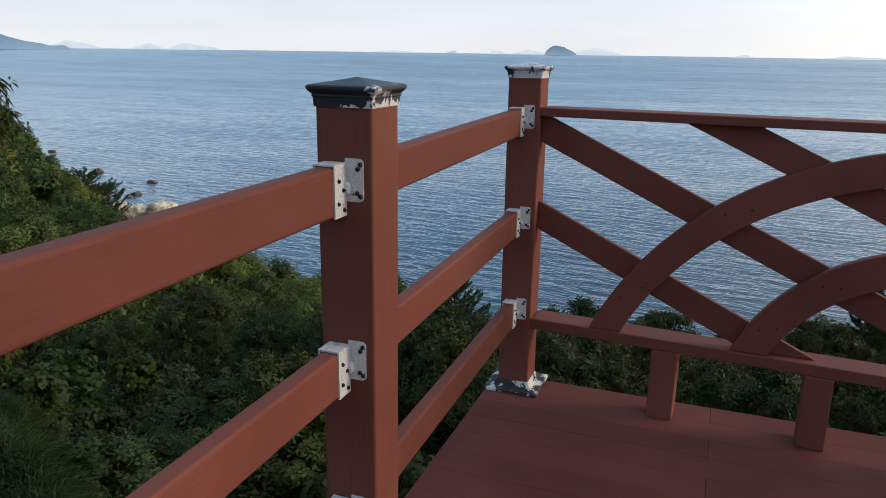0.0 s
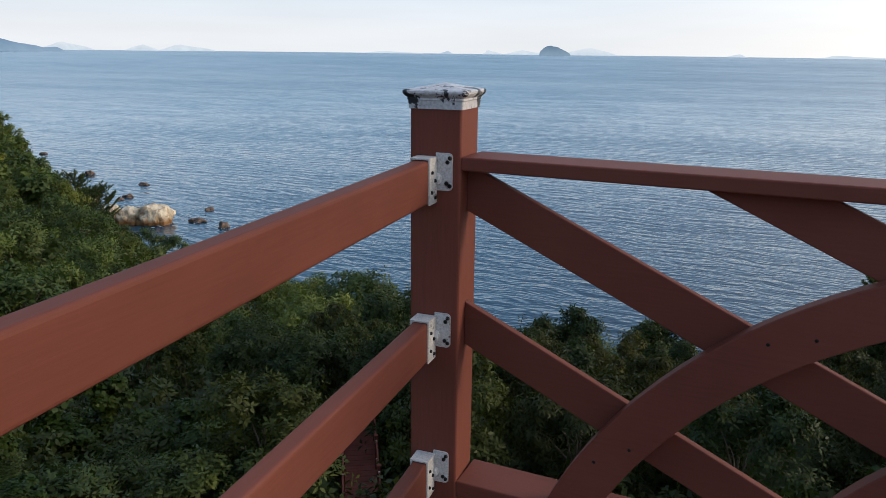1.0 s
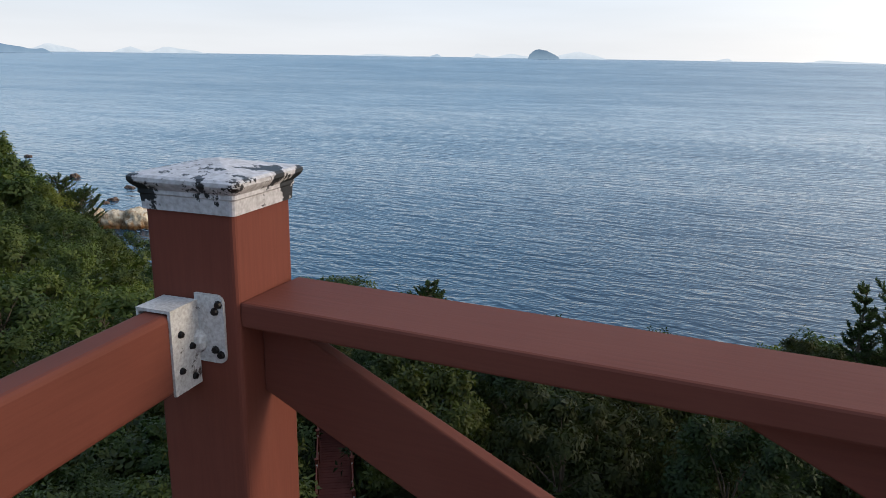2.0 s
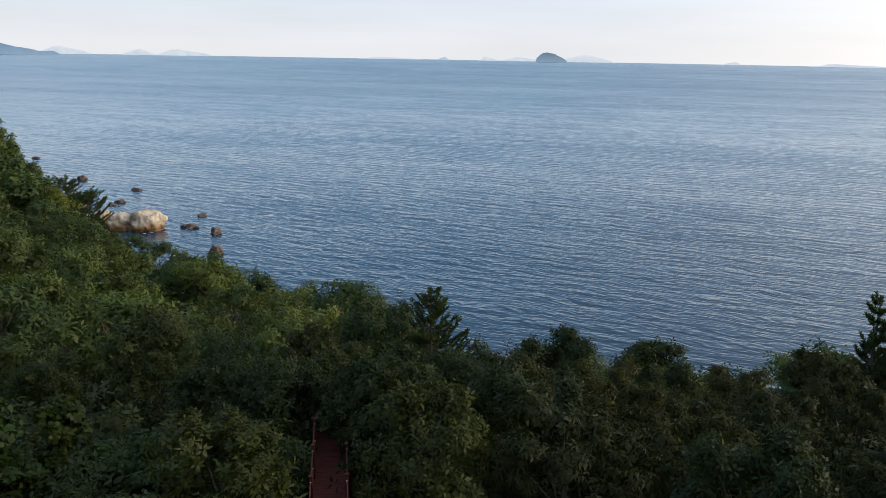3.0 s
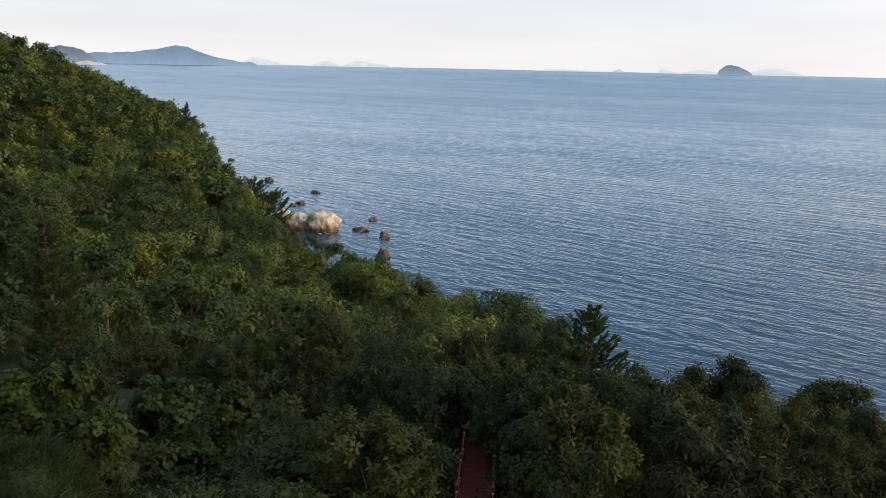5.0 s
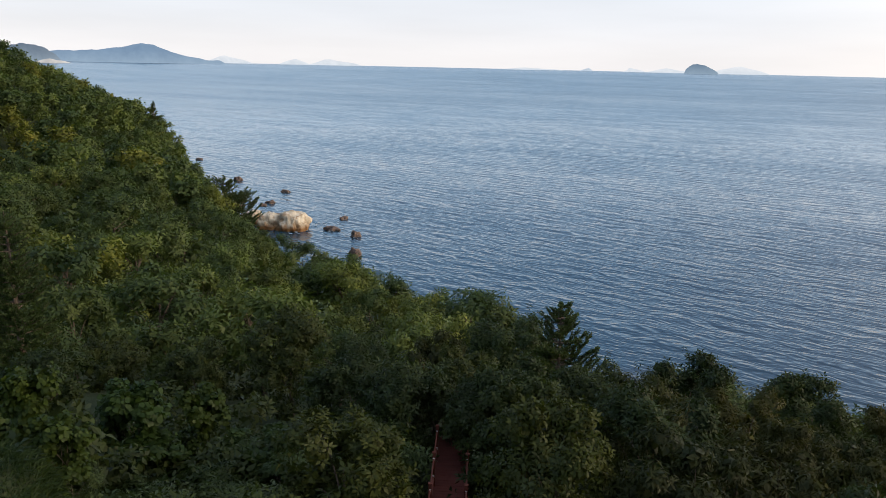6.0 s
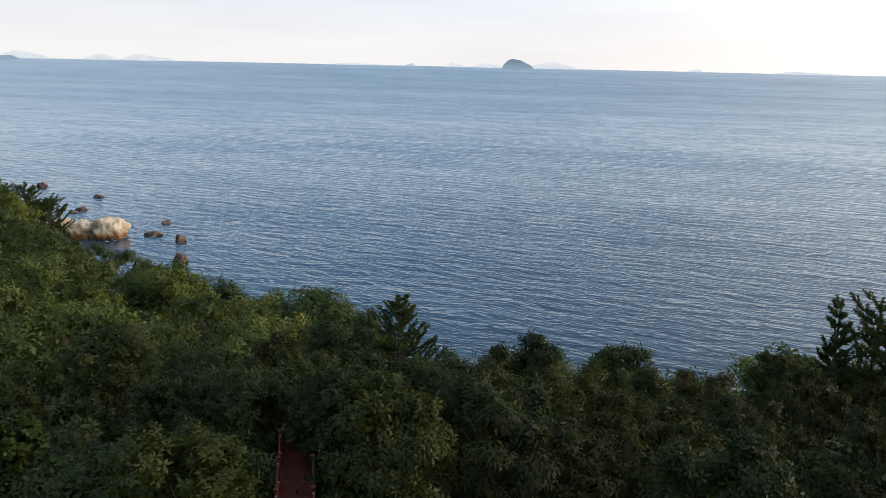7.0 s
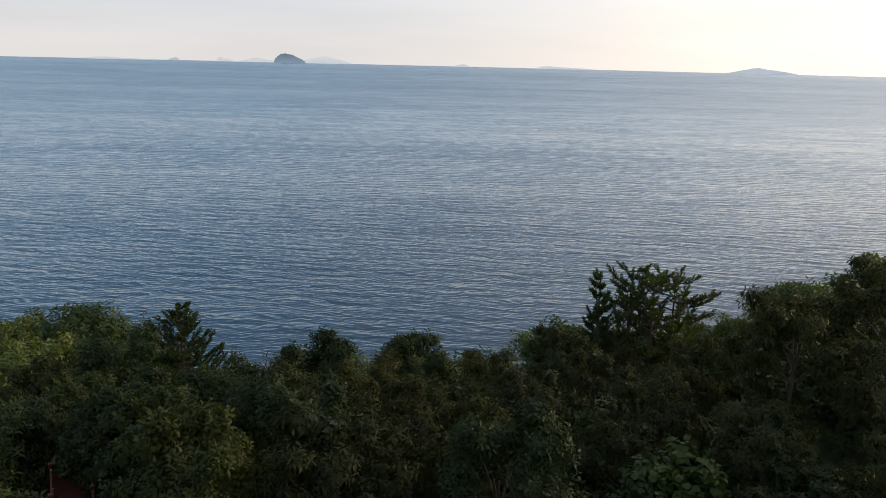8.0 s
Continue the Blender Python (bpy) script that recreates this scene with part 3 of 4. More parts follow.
def build_deck():
    deck = thing("floor", (0, 0, 0), "raised viewing deck of worn red-brown painted planks", "deck", kind="structure")
    rng = random.Random(3)
    shapes = {}
    for row in range(30):
        y1 = FRONT - 0.004 - row * (PLANK + 0.0007)
        cut = (0.82, 2.02)[row % 2] if row > 1 else 0.82 + row * 1.0
        for x0, x1 in ((LEFT, cut - 0.0008), (cut + 0.0008, 3.3)):
            key = (round(x0, 3), round(x1, 3))
            if key not in shapes:
                bm = box(bmesh.new(), (x0, -PLANK, -0.03), (x1, 0, 0), 0.0009)
                me = bpy.data.meshes.new("plank")
                bm.to_mesh(me)
                bm.free()
                me.materials.append(deck_wood)
                shapes[key] = me
            ob = new("plank", shapes[key])
            ob.parent = deck
            ob.matrix_world = pose(0, y1, DECK + rng.uniform(-0.0004, 0.0004), 0, 0, 0)
    bm = box(bmesh.new(), (LEFT + 0.02, FRONT - 0.05, -0.22), (3.3, FRONT - 0.012, -0.061), 0.003)
    part("front_beam", bm, wood_x, deck)
    bm = box(bmesh.new(), (LEFT + 0.02, -4.2, -0.22), (LEFT + 0.058, FRONT - 0.054, -0.061), 0.003)
    part("side_beam", bm, wood_y, deck)
    for x in (0.7, 1.5, 2.3, 3.2):
        part("joist", box(bmesh.new(), (x, -4.2, -0.2), (x + 0.045, FRONT - 0.054, -0.061), 0.003), wood_y, deck)
    for x, y in ((0.05, -0.05), (3.1, -0.30), (0.05, -3.9), (3.1, -3.9)):
        low = float(ground(x, y)) - 0.4
        part("support_post", box(bmesh.new(), (x - 0.07, y - 0.07, low), (x + 0.07, y + 0.07, -0.225), 0.006), wood_z, deck)
    return deck


def square_ring(bm, half, z, corner):
    c = min(corner, half * 0.9)
    out = []
    for sx, sy, a0 in ((1, 1, 0), (-1, 1, 90), (-1, -1, 180), (1, -1, 270)):
        for k in range(4):
            a = math.radians(a0 + 30 * k)
            out.append(bm.verts.new((sx * (half - c) + c * math.cos(a), sy * (half - c) + c * math.sin(a), z)))
    return out


def square_stack(bm, rings, close_top=True):
    """Rounded squares of (half width, height, corner) laid one over another."""
    made = [square_ring(bm, *r) for r in rings]
    for a, b in zip(made, made[1:]):
        for i in range(len(a)):
            j = (i + 1) % len(a)
            bm.faces.new((a[i], a[j], b[j], b[i]))
    bm.faces.new(made[0][::-1])
    if close_top:
        bm.faces.new(made[-1])
    return bm


HALF = 0.0665      # half the thickness of a post


def railing_post(at, cap_mat, label, cap_label, height=1.305):
    p = thing("railing_post", (at[0], at[1], 0), label, "post", "railing posts")
    shaft = square_stack(bmesh.new(), [(HALF, DECK + 0.001, 0.007), (HALF, height + 0.02, 0.007)])
    part("shaft", shaft, wood_z, p)
    cap = square_stack(bmesh.new(), [(0.0700, height, 0.006), (0.0712, height + 0.019, 0.006), (0.0730, height + 0.021, 0.006), (0.0730, height + 0.026, 0.007), (0.0800, height + 0.033, 0.008),
                                     (0.0825, height + 0.037, 0.009), (0.0825, height + 0.042, 0.009), (0.0790, height + 0.045, 0.008), (0.040, height + 0.052, 0.005), (0.002, height + 0.060, 0.0008)])
    part("cap", cap, cap_mat, p, cap_label)
    base = square_stack(bmesh.new(), [(0.118, DECK + 0.0005, 0.008), (0.118, DECK + 0.010, 0.008), (0.113, DECK + 0.014, 0.010), (0.088, DECK + 0.018, 0.008), (0.079, DECK + 0.024, 0.007), (0.0725, DECK + 0.040, 0.007), (0.0670, DECK + 0.042, 0.007)])
    part("base_cover", base, base_paint, p, "base cover with black and white flaking paint")
    return p


def bolt(bm, at, axis, radius=0.0058, proud=0.004):
    q = Vector(axis).to_track_quat("Z", "Y").to_matrix().to_4x4()
    bmesh.ops.create_cone(bm, cap_ends=True, segments=8, radius1=radius, radius2=radius * 0.7, depth=proud, matrix=Matrix.Translation(Vector(at) + Vector(axis) * proud * 0.5) @ q)
    return bm


RAIL_TOPS, RAIL_H = (1.188, 0.778, 0.384), 0.106
RAIL_X0, RAIL_X1 = -0.040, 0.003


def bracket(parent, y_post, toward, top):
    """Painted steel angle that holds a rail's end to a post. toward: -1 if the rail runs towards -y from the post."""
    t, s = 0.004, toward
    bm = bmesh.new()
    y0, y1 = sorted((y_post, y_post + s * t))
    bm2 = box(bmesh.new(), (RAIL_X1, y0, top - 0.078), (RAIL_X1 + 0.043, y1, top + 0.014), 0.0)
    edges = [e for e in bm2.edges if abs(e.verts[0].co.y - e.verts[1].co.y) > t * 0.5 and e.verts[0].co.x > RAIL_X1 + 0.02]
    bmesh.ops.bevel(bm2, geom=edges, offset=0.010, segments=4, profile=0.5, affect="EDGES")
    me = bpy.data.meshes.new("tmp")
    bm2.to_mesh(me)
    bm2.free()
    bm.from_mesh(me)
    bpy.data.meshes.remove(me)
    y0, y1 = sorted((y_post + s * t, y_post + s * (0.056 if s < 0 else 0.115)))
    box(bm, (RAIL_X1, y0, top - RAIL_H - 0.002), (RAIL_X1 + t, y1, top + 0.0015))
    box(bm, (RAIL_X0 - t, y0, top + 0.0015), (RAIL_X1 + t, y1, top + 0.0055))
    box(bm, (RAIL_X0 - t, y0, top - RAIL_H - 0.002), (RAIL_X0, y1, top + 0.0015))
    # raised bead in the angle's bend
    bmesh.ops.create_uvsphere(bm, u_segments=10, v_segments=6, radius=0.013, matrix=Matrix.Translation((RAIL_X1 + 0.004, y_post + s * 0.006, top - 0.05)) @ Matrix.Diagonal((1.0, 0.8, 1.25, 1)))
    b = part("bracket", bm, plate_white, parent, "chipped white-painted steel angle bracket")
    for x, z in ((0.036, 0.002), (0.030, -0.008), (0.036, -0.066), (0.028, -0.060)):
        part("bolt", bolt(bmesh.new(), (RAIL_X1 + x, y_post + s * t, top + z), (0, s, 0)), bolt_dark, b, "dark bolt head")
    for y, z in (((0.040, -0.030), (0.020, -0.052), (0.042, -0.078), (0.018, -0.094)) if s < 0 else ((0.068, -0.022), (0.098, -0.036), (0.070, -0.066), (0.100, -0.082))):
        part("bolt", bolt(bmesh.new(), (RAIL_X1 + t, y_post + s * y, top + z), (1, 0, 0), 0.005), bolt_dark, b, "dark bolt head")
    return b


POST_GAP = 1.530
SKEW = 0.012       # sideways step of the railing from post to post, fitted to the camera's view
RAIL_DROP = 0.0165       # and its drop from post to post, fitted likewise


def side_railing(n, label):
    """Three rails between the post n gaps back and the one before it."""
    y_near, y_far = -(n + 1) * POST_GAP, -n * POST_GAP
    r = thing("railing", (0, y_near, 0), label, "railing", "three-rail railings beside the deck")
    lean = Matrix.Identity(4)
    lean[0][1], lean[2][1] = -SKEW / POST_GAP, (RAIL_DROP / POST_GAP if n == 0 else 0.0)
    lean[0][3], lean[2][3] = SKEW * (n + 1), -RAIL_DROP
    for top in RAIL_TOPS:
        bm = box(bmesh.new(), (RAIL_X0, HALF + 0.001, top - RAIL_H), (RAIL_X1, POST_GAP - HALF - 0.001, top), 0.008, segments=3)
        bmesh.ops.transform(bm, matrix=lean, verts=bm.verts)
        part("rail", bm, wood_y, r)
        for y, s in ((HALF + 0.0005, 1), (POST_GAP - HALF - 0.0005, -1)):
            bracket(r, y, s, top).location = lean @ Vector((0, y, 0)) - Vector((0, y, 0))
    return r


def board(p0, p1, width, y0, y1, cut0=None, cut1=None):
    """A slanting board in the plane of the panel; cut0 and cut1 give the heights or uprights that clip its ends: ('x', v) or ('z', v)."""
    (x0, z0), (x1, z1) = p0, p1
    d = Vector((x1 - x0, z1 - z0)).normalized()
    nrm = Vector((-d.y, d.x)) * width / 2
    def end(side, cut):
        px, pz = x0 + nrm.x * side, z0 + nrm.y * side
        k = (cut[1] - px) / d.x if cut[0] == "x" else (cut[1] - pz) / d.y
        return px + d.x * k, pz + d.y * k
    outline = [end(-1, cut0), end(-1, cut1), end(1, cut1), end(1, cut0)]
    return prism(bmesh.new(), outline, y0, y1, 0.003)


def arc_board(cx, cz, r_out, r_in, low, a_end, y0, y1, steps=30):
    """A board sawn to a quarter bow, standing on the height low and ending at the angle a_end."""
    outer_a = math.asin((low - cz) / r_out)
    inner_a = math.asin((low - cz) / r_in)
    outline = []
    for k in range(steps + 1):
        a = outer_a + (a_end - outer_a) * k / steps
        outline.append((cx - r_out * math.cos(a), cz + r_out * math.sin(a)))
    for k in range(steps, -1, -1):
        a = inner_a + (a_end - inner_a) * k / steps
        outline.append((cx - r_in * math.cos(a), cz + r_in * math.sin(a)))
    return prism(bmesh.new(), outline, y0, y1, 0.003)


PANEL_END = 3.10
RAIL_TOP_Z, LOW_Z = 1.193, 0.312
ARC1 = (1.550, -0.223, 1.343, 1.228)
ARC2 = (1.550, 0.048, 0.734, 0.614)


def lattice_railing():
    r = thing("lattice_railing", (0, 0, 0), "red-brown wooden railing panel with slanting boards and bowed arches", "railing", turn=-4.2)
    part("top_rail", box(bmesh.new(), (HALF + 0.003, -0.058, RAIL_TOP_Z - 0.034), (PANEL_END - HALF - 0.0005, 0.072, RAIL_TOP_Z), 0.004), wood_x, r)
    part("bottom_rail", box(bmesh.new(), (HALF + 0.003, -0.058, LOW_Z - 0.046), (PANEL_END - HALF - 0.0005, 0.072, LOW_Z), 0.004), wood_x, r)
    hi, lo = RAIL_TOP_Z - 0.035, LOW_Z + 0.001
    slope, width = -0.456, 0.107
    for z_at_post in (1.115, 0.756, 1.472, 1.83, 2.19):
        # centre line through (0.061, z_at_post)
        p0, p1 = (0.061, z_at_post), (1.061, z_at_post + slope)
        cut0 = ("x", HALF + 0.001) if z_at_post + 0.06 < hi + 0.02 else ("z", hi)
        x_end = 0.061 + (lo - z_at_post) / slope
        cut1 = ("z", lo) if x_end < PANEL_END - 0.25 else ("x", PANEL_END - HALF - 0.001)
        part("slanting_board", board(p0, p1, width, -0.012, 0.010, cut0, cut1), wood_x, r)
    for cx, cz, ro, ri, low in ((ARC1[0], ARC1[1], ARC1[2], ARC1[3], lo), (ARC2[0], ARC2[1], ARC2[2], ARC2[3], lo)):
        for flip in (False, True):
            bm = arc_board(cx, cz, ro, ri, low, math.pi / 2 if not flip else math.pi / 2 - 0.003, -0.050, -0.0125)
            if flip:
                bmesh.ops.transform(bm, matrix=Matrix.Translation((2 * cx, 0, 0)) @ Matrix.Diagonal((-1, 1, 1, 1)), verts=bm.verts)
                bmesh.ops.reverse_faces(bm, faces=bm.faces)
            a = part("bowed_board", bm, wood_x, r)
            if not flip:
                for t, off in ((0.55, 0.02), (0.62, -0.02), (0.95, 0.015), (1.02, -0.015)):
                    rm = (ro + ri) / 2 + off
                    part("nail", bolt(bmesh.new(), (cx - rm * math.cos(t), -0.050, cz + rm * math.sin(t)), (0, -1, 0), 0.0045, 0.0012), bolt_dark, a)
    for x in (0.628, 1.180, 1.732, 2.284, 2.836):
        part("short_post", box(bmesh.new(), (x - 0.05, -0.062, DECK + 0.0005), (x + 0.05, 0.038, LOW_Z - 0.0465), 0.004), wood_z, r)
    return r


build_deck()
railing_post((0, 0), cap_white, "red-brown square railing post at the deck corner", "chipped white cap with black patches")
railing_post((SKEW, -POST_GAP), cap_black, "red-brown square railing post beside the deck", "black cap with peeling white patches", 1.290)
railing_post((2 * SKEW, -2 * POST_GAP), cap_black, "red-brown square railing post beside the deck", "black cap with peeling white patches", 1.290)
railing_post((PANEL_END * math.cos(4.2 / DEG), -PANEL_END * math.sin(4.2 / DEG)), cap_white, "red-brown square railing post at the panel end", "chipped white cap with black patches")
side_railing(0, "three red-brown rails in chipped white steel brackets")
side_railing(1, "three red-brown rails in chipped white steel brackets")
lattice_railing()


# ---------------------------------------------------------------- leaves
def leaf_arrays(c, d, nrm, length, width, fold=0.18, broad=False):
    """Leaves folded along the midrib: pointed ones of two triangles, or broad ones of four."""
    d = d / np.linalg.norm(d, axis=1, keepdims=True)
    side = np.cross(nrm, d)
    side /= np.linalg.norm(side, axis=1, keepdims=True) + 1e-9
    up = np.cross(d, side)
    L, W = length[:, None], width[:, None]
    tip = c + d * L - up * L * 0.12
    k = np.arange(len(c))[:, None]
    if broad:
        lo, hi = c + d * L * 0.18, c + d * L * 0.62
        v = [c, lo + side * W * 0.42 + up * W * fold, hi + side * W * 0.5 + up * W * fold, tip, hi - side * W * 0.5 + up * W * fold, lo - side * W * 0.42 + up * W * fold]
        tri = [[0, 2, 1], [0, 3, 2], [0, 4, 3], [0, 5, 4]]
    else:
        mid = c + d * L * 0.42
        v = [c, mid + side * W / 2 + up * W * fold, tip, mid - side * W / 2 + up * W * fold]
        tri = [[0, 2, 1], [0, 3, 2]]
    f = np.concatenate([k * len(v) + np.array([q]) for q in tri], 1).reshape(-1, 3)
    return np.stack(v, 1).reshape(-1, 3), f, up


def unit(rng, n, up=0.0):
    v = rng.normal(size=(n, 3))
    v /= np.linalg.norm(v, axis=1, keepdims=True)
    v[:, 2] += up
    return v / (np.linalg.norm(v, axis=1, keepdims=True) + 1e-9)


def unit_rows(v):
    return v / (np.linalg.norm(v, axis=1, keepdims=True) + 1e-9)


def crown_arrays(seed, radius, height, base, lobes, sprays, leaves, length, width, droop=0.0, lobe_r=(0.26, 0.46), broad=False, inner=40, soft=0.55, spread=1.0):
    """A crown of billowing lobes, each covered with sprays of leaves set round a twig's tip; returns verts, faces, the leaves' smoothed normals and the lobes' centres, about the trunk's foot."""
    rng = np.random.default_rng(seed)
    dirs = unit(rng, lobes, 0.35)
    mid = np.array([0, 0, base + (height - base) * 0.5])
    ext = np.array([radius, radius, (height - base) * 0.5])
    lr = (lobe_r[0] + (lobe_r[1] - lobe_r[0]) * rng.random(lobes) ** 1.5) * radius
    centres = mid + dirs * (ext - lr[:, None] * 0.6) * rng.uniform(0.55, 1.08, (lobes, 1))
    n = lobes * sprays
    ci = np.repeat(np.arange(lobes), sprays)
    out = unit_rows(unit(rng, n, 0.45) + dirs[ci] * 0.5)
    flat = np.stack([np.ones(n), np.ones(n), np.full(n, 0.78)], -1)
    tip = centres[ci] + out * flat * (lr[ci] * (rng.uniform(0.30, 1.10, n) ** 0.5 + 0.45 * (rng.random(n) > 0.92)))[:, None]
    axis = unit_rows(out + unit(rng, n) * 0.35 + np.array([0, 0, 0.45]))
    e1 = unit_rows(np.cross(axis, unit(rng, n)))
    e2 = np.cross(axis, e1)
    size = rng.uniform(0.7, 1.25, n)
    m = n * leaves
    ti = np.repeat(np.arange(n), leaves)
    j = np.tile(np.arange(leaves), n)
    phi = j * 2.4 + rng.uniform(0, 0.7, m)
    rise = 0.75 - 0.9 * j / leaves + rng.normal(0, 0.12, m)          # upper leaves stand up, lower ones spread
    round_way = e1[ti] * np.cos(phi)[:, None] + e2[ti] * np.sin(phi)[:, None]
    way = round_way * np.cos(rise)[:, None] * spread + axis[ti] * np.sin(rise)[:, None]
    way[:, 2] -= droop * rng.uniform(0.6, 1.4, m)
    pos = tip[ti] - axis[ti] * (length * 0.85 * size[ti] * j / leaves)[:, None] + way * (length * 0.15)
    pos[:, 2] -= droop * length * 0.5
    nrm = axis[ti] * 0.9 + unit(rng, m) * 0.35 + round_way * (0.25 if droop < 0.4 else 0.7)
    v, f, up = leaf_arrays(pos, way, nrm, length * size[ti] * rng.uniform(0.75, 1.2, m), width * size[ti] * rng.uniform(0.8, 1.2, m), broad=broad)
    shade = unit_rows(out[ti] * soft + axis[ti] * soft * 0.4 + up * (1 - soft))
    per = len(v) // m
    # filler leaves within each lobe, added to block light and darken the gaps
    li = np.repeat(np.arange(lobes), inner)
    od = unit(rng, len(li))
    v2, f2, up2 = leaf_arrays(centres[li] + od * (lr[li] * rng.uniform(0.20, 0.62, len(li)))[:, None] - np.array([0, 0, 0.05]),
                              np.cross(od, unit(rng, len(li))), od, np.full(len(li), length * 1.5), np.full(len(li), length * 0.9), 0.05)
    normals = np.concatenate([np.repeat(shade, per, 0), np.repeat(unit_rows(od * 0.5 + up2 * 0.5), 4, 0)])
    return np.concatenate([v, v2]), np.concatenate([f, f2 + len(v)]), normals, centres


def leafy(name, verts, faces, normals, mat):
    """A mesh of leaves whose shading follows the crown's swell."""
    me = mesh_from(name, verts, faces, mat, True)
    me.normals_split_custom_set_from_vertices(np.asarray(normals, np.float32))
    return me


def trunk_bm(seed, height, r0, centres, limbs=7):
    rng = random.Random(seed)
    bm = bmesh.new()
    lean = (rng.uniform(-0.25, 0.25), rng.uniform(-0.25, 0.25))
    top = height * 0.62
    pts = [(lean[0] * k * k, lean[1] * k * k, top * k - 0.5 * (1 - k)) for k in (0, 0.25, 0.5, 0.75, 1.0)]
    tube(bm, pts, [r0, r0 * 0.8, r0 * 0.65, r0 * 0.5, r0 * 0.3], 7)
    for c in list(centres)[:limbs]:
        k = rng.uniform(0.35, 0.85)
        a = Vector((lean[0] * k * k, lean[1] * k * k, top * k))
        b = Vector([float(q) for q in c])
        mid = a.lerp(b, 0.5) + Vector((0, 0, 0.15))
        tube(bm, [a, mid, b], [r0 * 0.30, r0 * 0.18, r0 * 0.07], 5)
    return bm


def make_tree(name, label, category, group, seed, mat, radius, height, base, r0, **crown):
    v, f, nrm, centres = crown_arrays(seed, radius, height, base, **crown)
    t = thing(name, (0, 0, 0), label, category, group)
    part("trunk", trunk_bm(seed, height, r0, centres), bark, t)
    c = new("crown", leafy("crown", v, f, nrm, mat))
    c.parent = t
    return t


# ---------------------------------------------------------------- woods
PATH_AZ = 27.7
PATH_Z = -10.1


def off_path(x, y):
    """How far a place lies beside the boardwalk's line."""
    px, py = polar(PATH_AZ, 1.0)
    return abs(x * py - y * px)


def scatter(rng, az0, az1, r0, r1, gap, inside, tries=9000):
    """Places at least gap apart (gap may depend on the distance)."""
    out, cells = [], {}
    for _ in range(tries):
        az = rng.uniform(az0, az1)
        r = math.sqrt(rng.uniform(r0 * r0, r1 * r1))
        x, y = polar(az, r)
        if not inside(az, r, x, y):
            continue
        g = gap(r)
        key = (int(x // 3), int(y // 3))
        near = (p for i in (-1, 0, 1) for j in (-1, 0, 1) for p in cells.get((key[0] + i, key[1] + j), ()))
        if any((x - p[0]) ** 2 + (y - p[1]) ** 2 < g * g for p in near):
            continue
        cells.setdefault(key, []).append((x, y))
        out.append((x, y, az, r))
    return out


def plant(kinds, places, rng, heights, name_weight):
    """Stand copies of the given trees at the places."""
    for x, y, az, r in places:
        t = kinds[name_weight(az, r, rng)]
        s = min(heights(az, r, rng), tallest(az, r, rng))
        if s < 0.32:
            continue
        m, k = stand(x, y, 0.15, rng.uniform(-5, 5), rng.uniform(-5, 5), rng.uniform(0, 360))
        s *= k
        c = copy_thing(t, m)
        c.scale = (s * rng.uniform(0.92, 1.1), s * rng.uniform(0.92, 1.1), s)


def skyline(az):
    """The slope from the viewpoint to the treetops; trees are sized to fit this skyline in the camera's view."""
    return along(az, -40, -9.5, -30.6, -11.6, -28.6, -12.3, -25.4, -14.3, -21.9, -17.2, -17, -18.2, -12, -17.8, -9.4, -18.9, -5, -19.6, -1.8, -20.4, 5, -21.1, 12.2, -20.9, 14.1, -22.0,
                 16, -22.6, 19, -22.8, 21, -20.8, 22.7, -18.4, 25.3, -17.3, 31, -16.9, 34.8, -15.2, 41.7, -13.5, 44.6, -12.2, 46, -10.4, 47.8, -8.2, 49.4, -5.6, 50, -3.8, 51.4, -2.4, 54.3, -1.4, 57, -0.4, 60, 1.1, 62, 1.6, 75, 6)


def tallest(az, r, g, tall=4.0):
    """The scale at which a tree tall metres high just reaches the skyline."""
    x, y = polar(az, r)
    lim = min(float(skyline(az + k)) for k in ((-1.5, 0, 1.5) if r < 60 else (-0.6, 0, 0.6)))
    return (1.52 + r * math.tan(lim / DEG) - float(ground(x, y)) + 0.15) / tall * g.uniform(0.93, 1.04)


BROAD = dict(lobes=22, sprays=38, leaves=8, inner=26, lobe_r=(0.20, 0.50), length=0.145, width=0.062, droop=0.10, soft=0.42)
DROOP = dict(lobes=22, sprays=38, leaves=9, inner=26, lobe_r=(0.18, 0.44), length=0.180, width=0.040, droop=0.80, soft=0.38)
MID = dict(lobes=18, sprays=26, leaves=6, lobe_r=(0.24, 0.52), inner=14, length=0.22, width=0.095, droop=0.12, soft=0.6)
kinds = []
for i, (rad, hgt) in enumerate(((1.7, 4.2), (1.9, 4.0), (1.6, 4.5))):
    kinds.append(make_tree("broadleaf_tree", "bushy dark green broadleaf tree on the slope", "tree", "trees on the slope", 100 + i, leaf_dark, rad, hgt, 0.9, 0.09, **BROAD))
for i, (rad, hgt) in enumerate(((1.8, 4.1), (2.0, 4.0))):
    kinds.append(make_tree("broadleaf_tree", "olive tree with narrow drooping leaves below the deck", "tree", "trees on the slope", 110 + i, leaf_droop, rad, hgt, 0.7, 0.09, **DROOP))
mid_kinds = []
for i, (rad, hgt) in enumerate(((2.0, 4.2), (2.2, 4.0), (1.9, 4.6))):
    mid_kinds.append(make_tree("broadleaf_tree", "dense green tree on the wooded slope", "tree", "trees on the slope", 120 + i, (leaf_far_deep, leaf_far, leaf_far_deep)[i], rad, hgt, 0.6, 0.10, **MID))

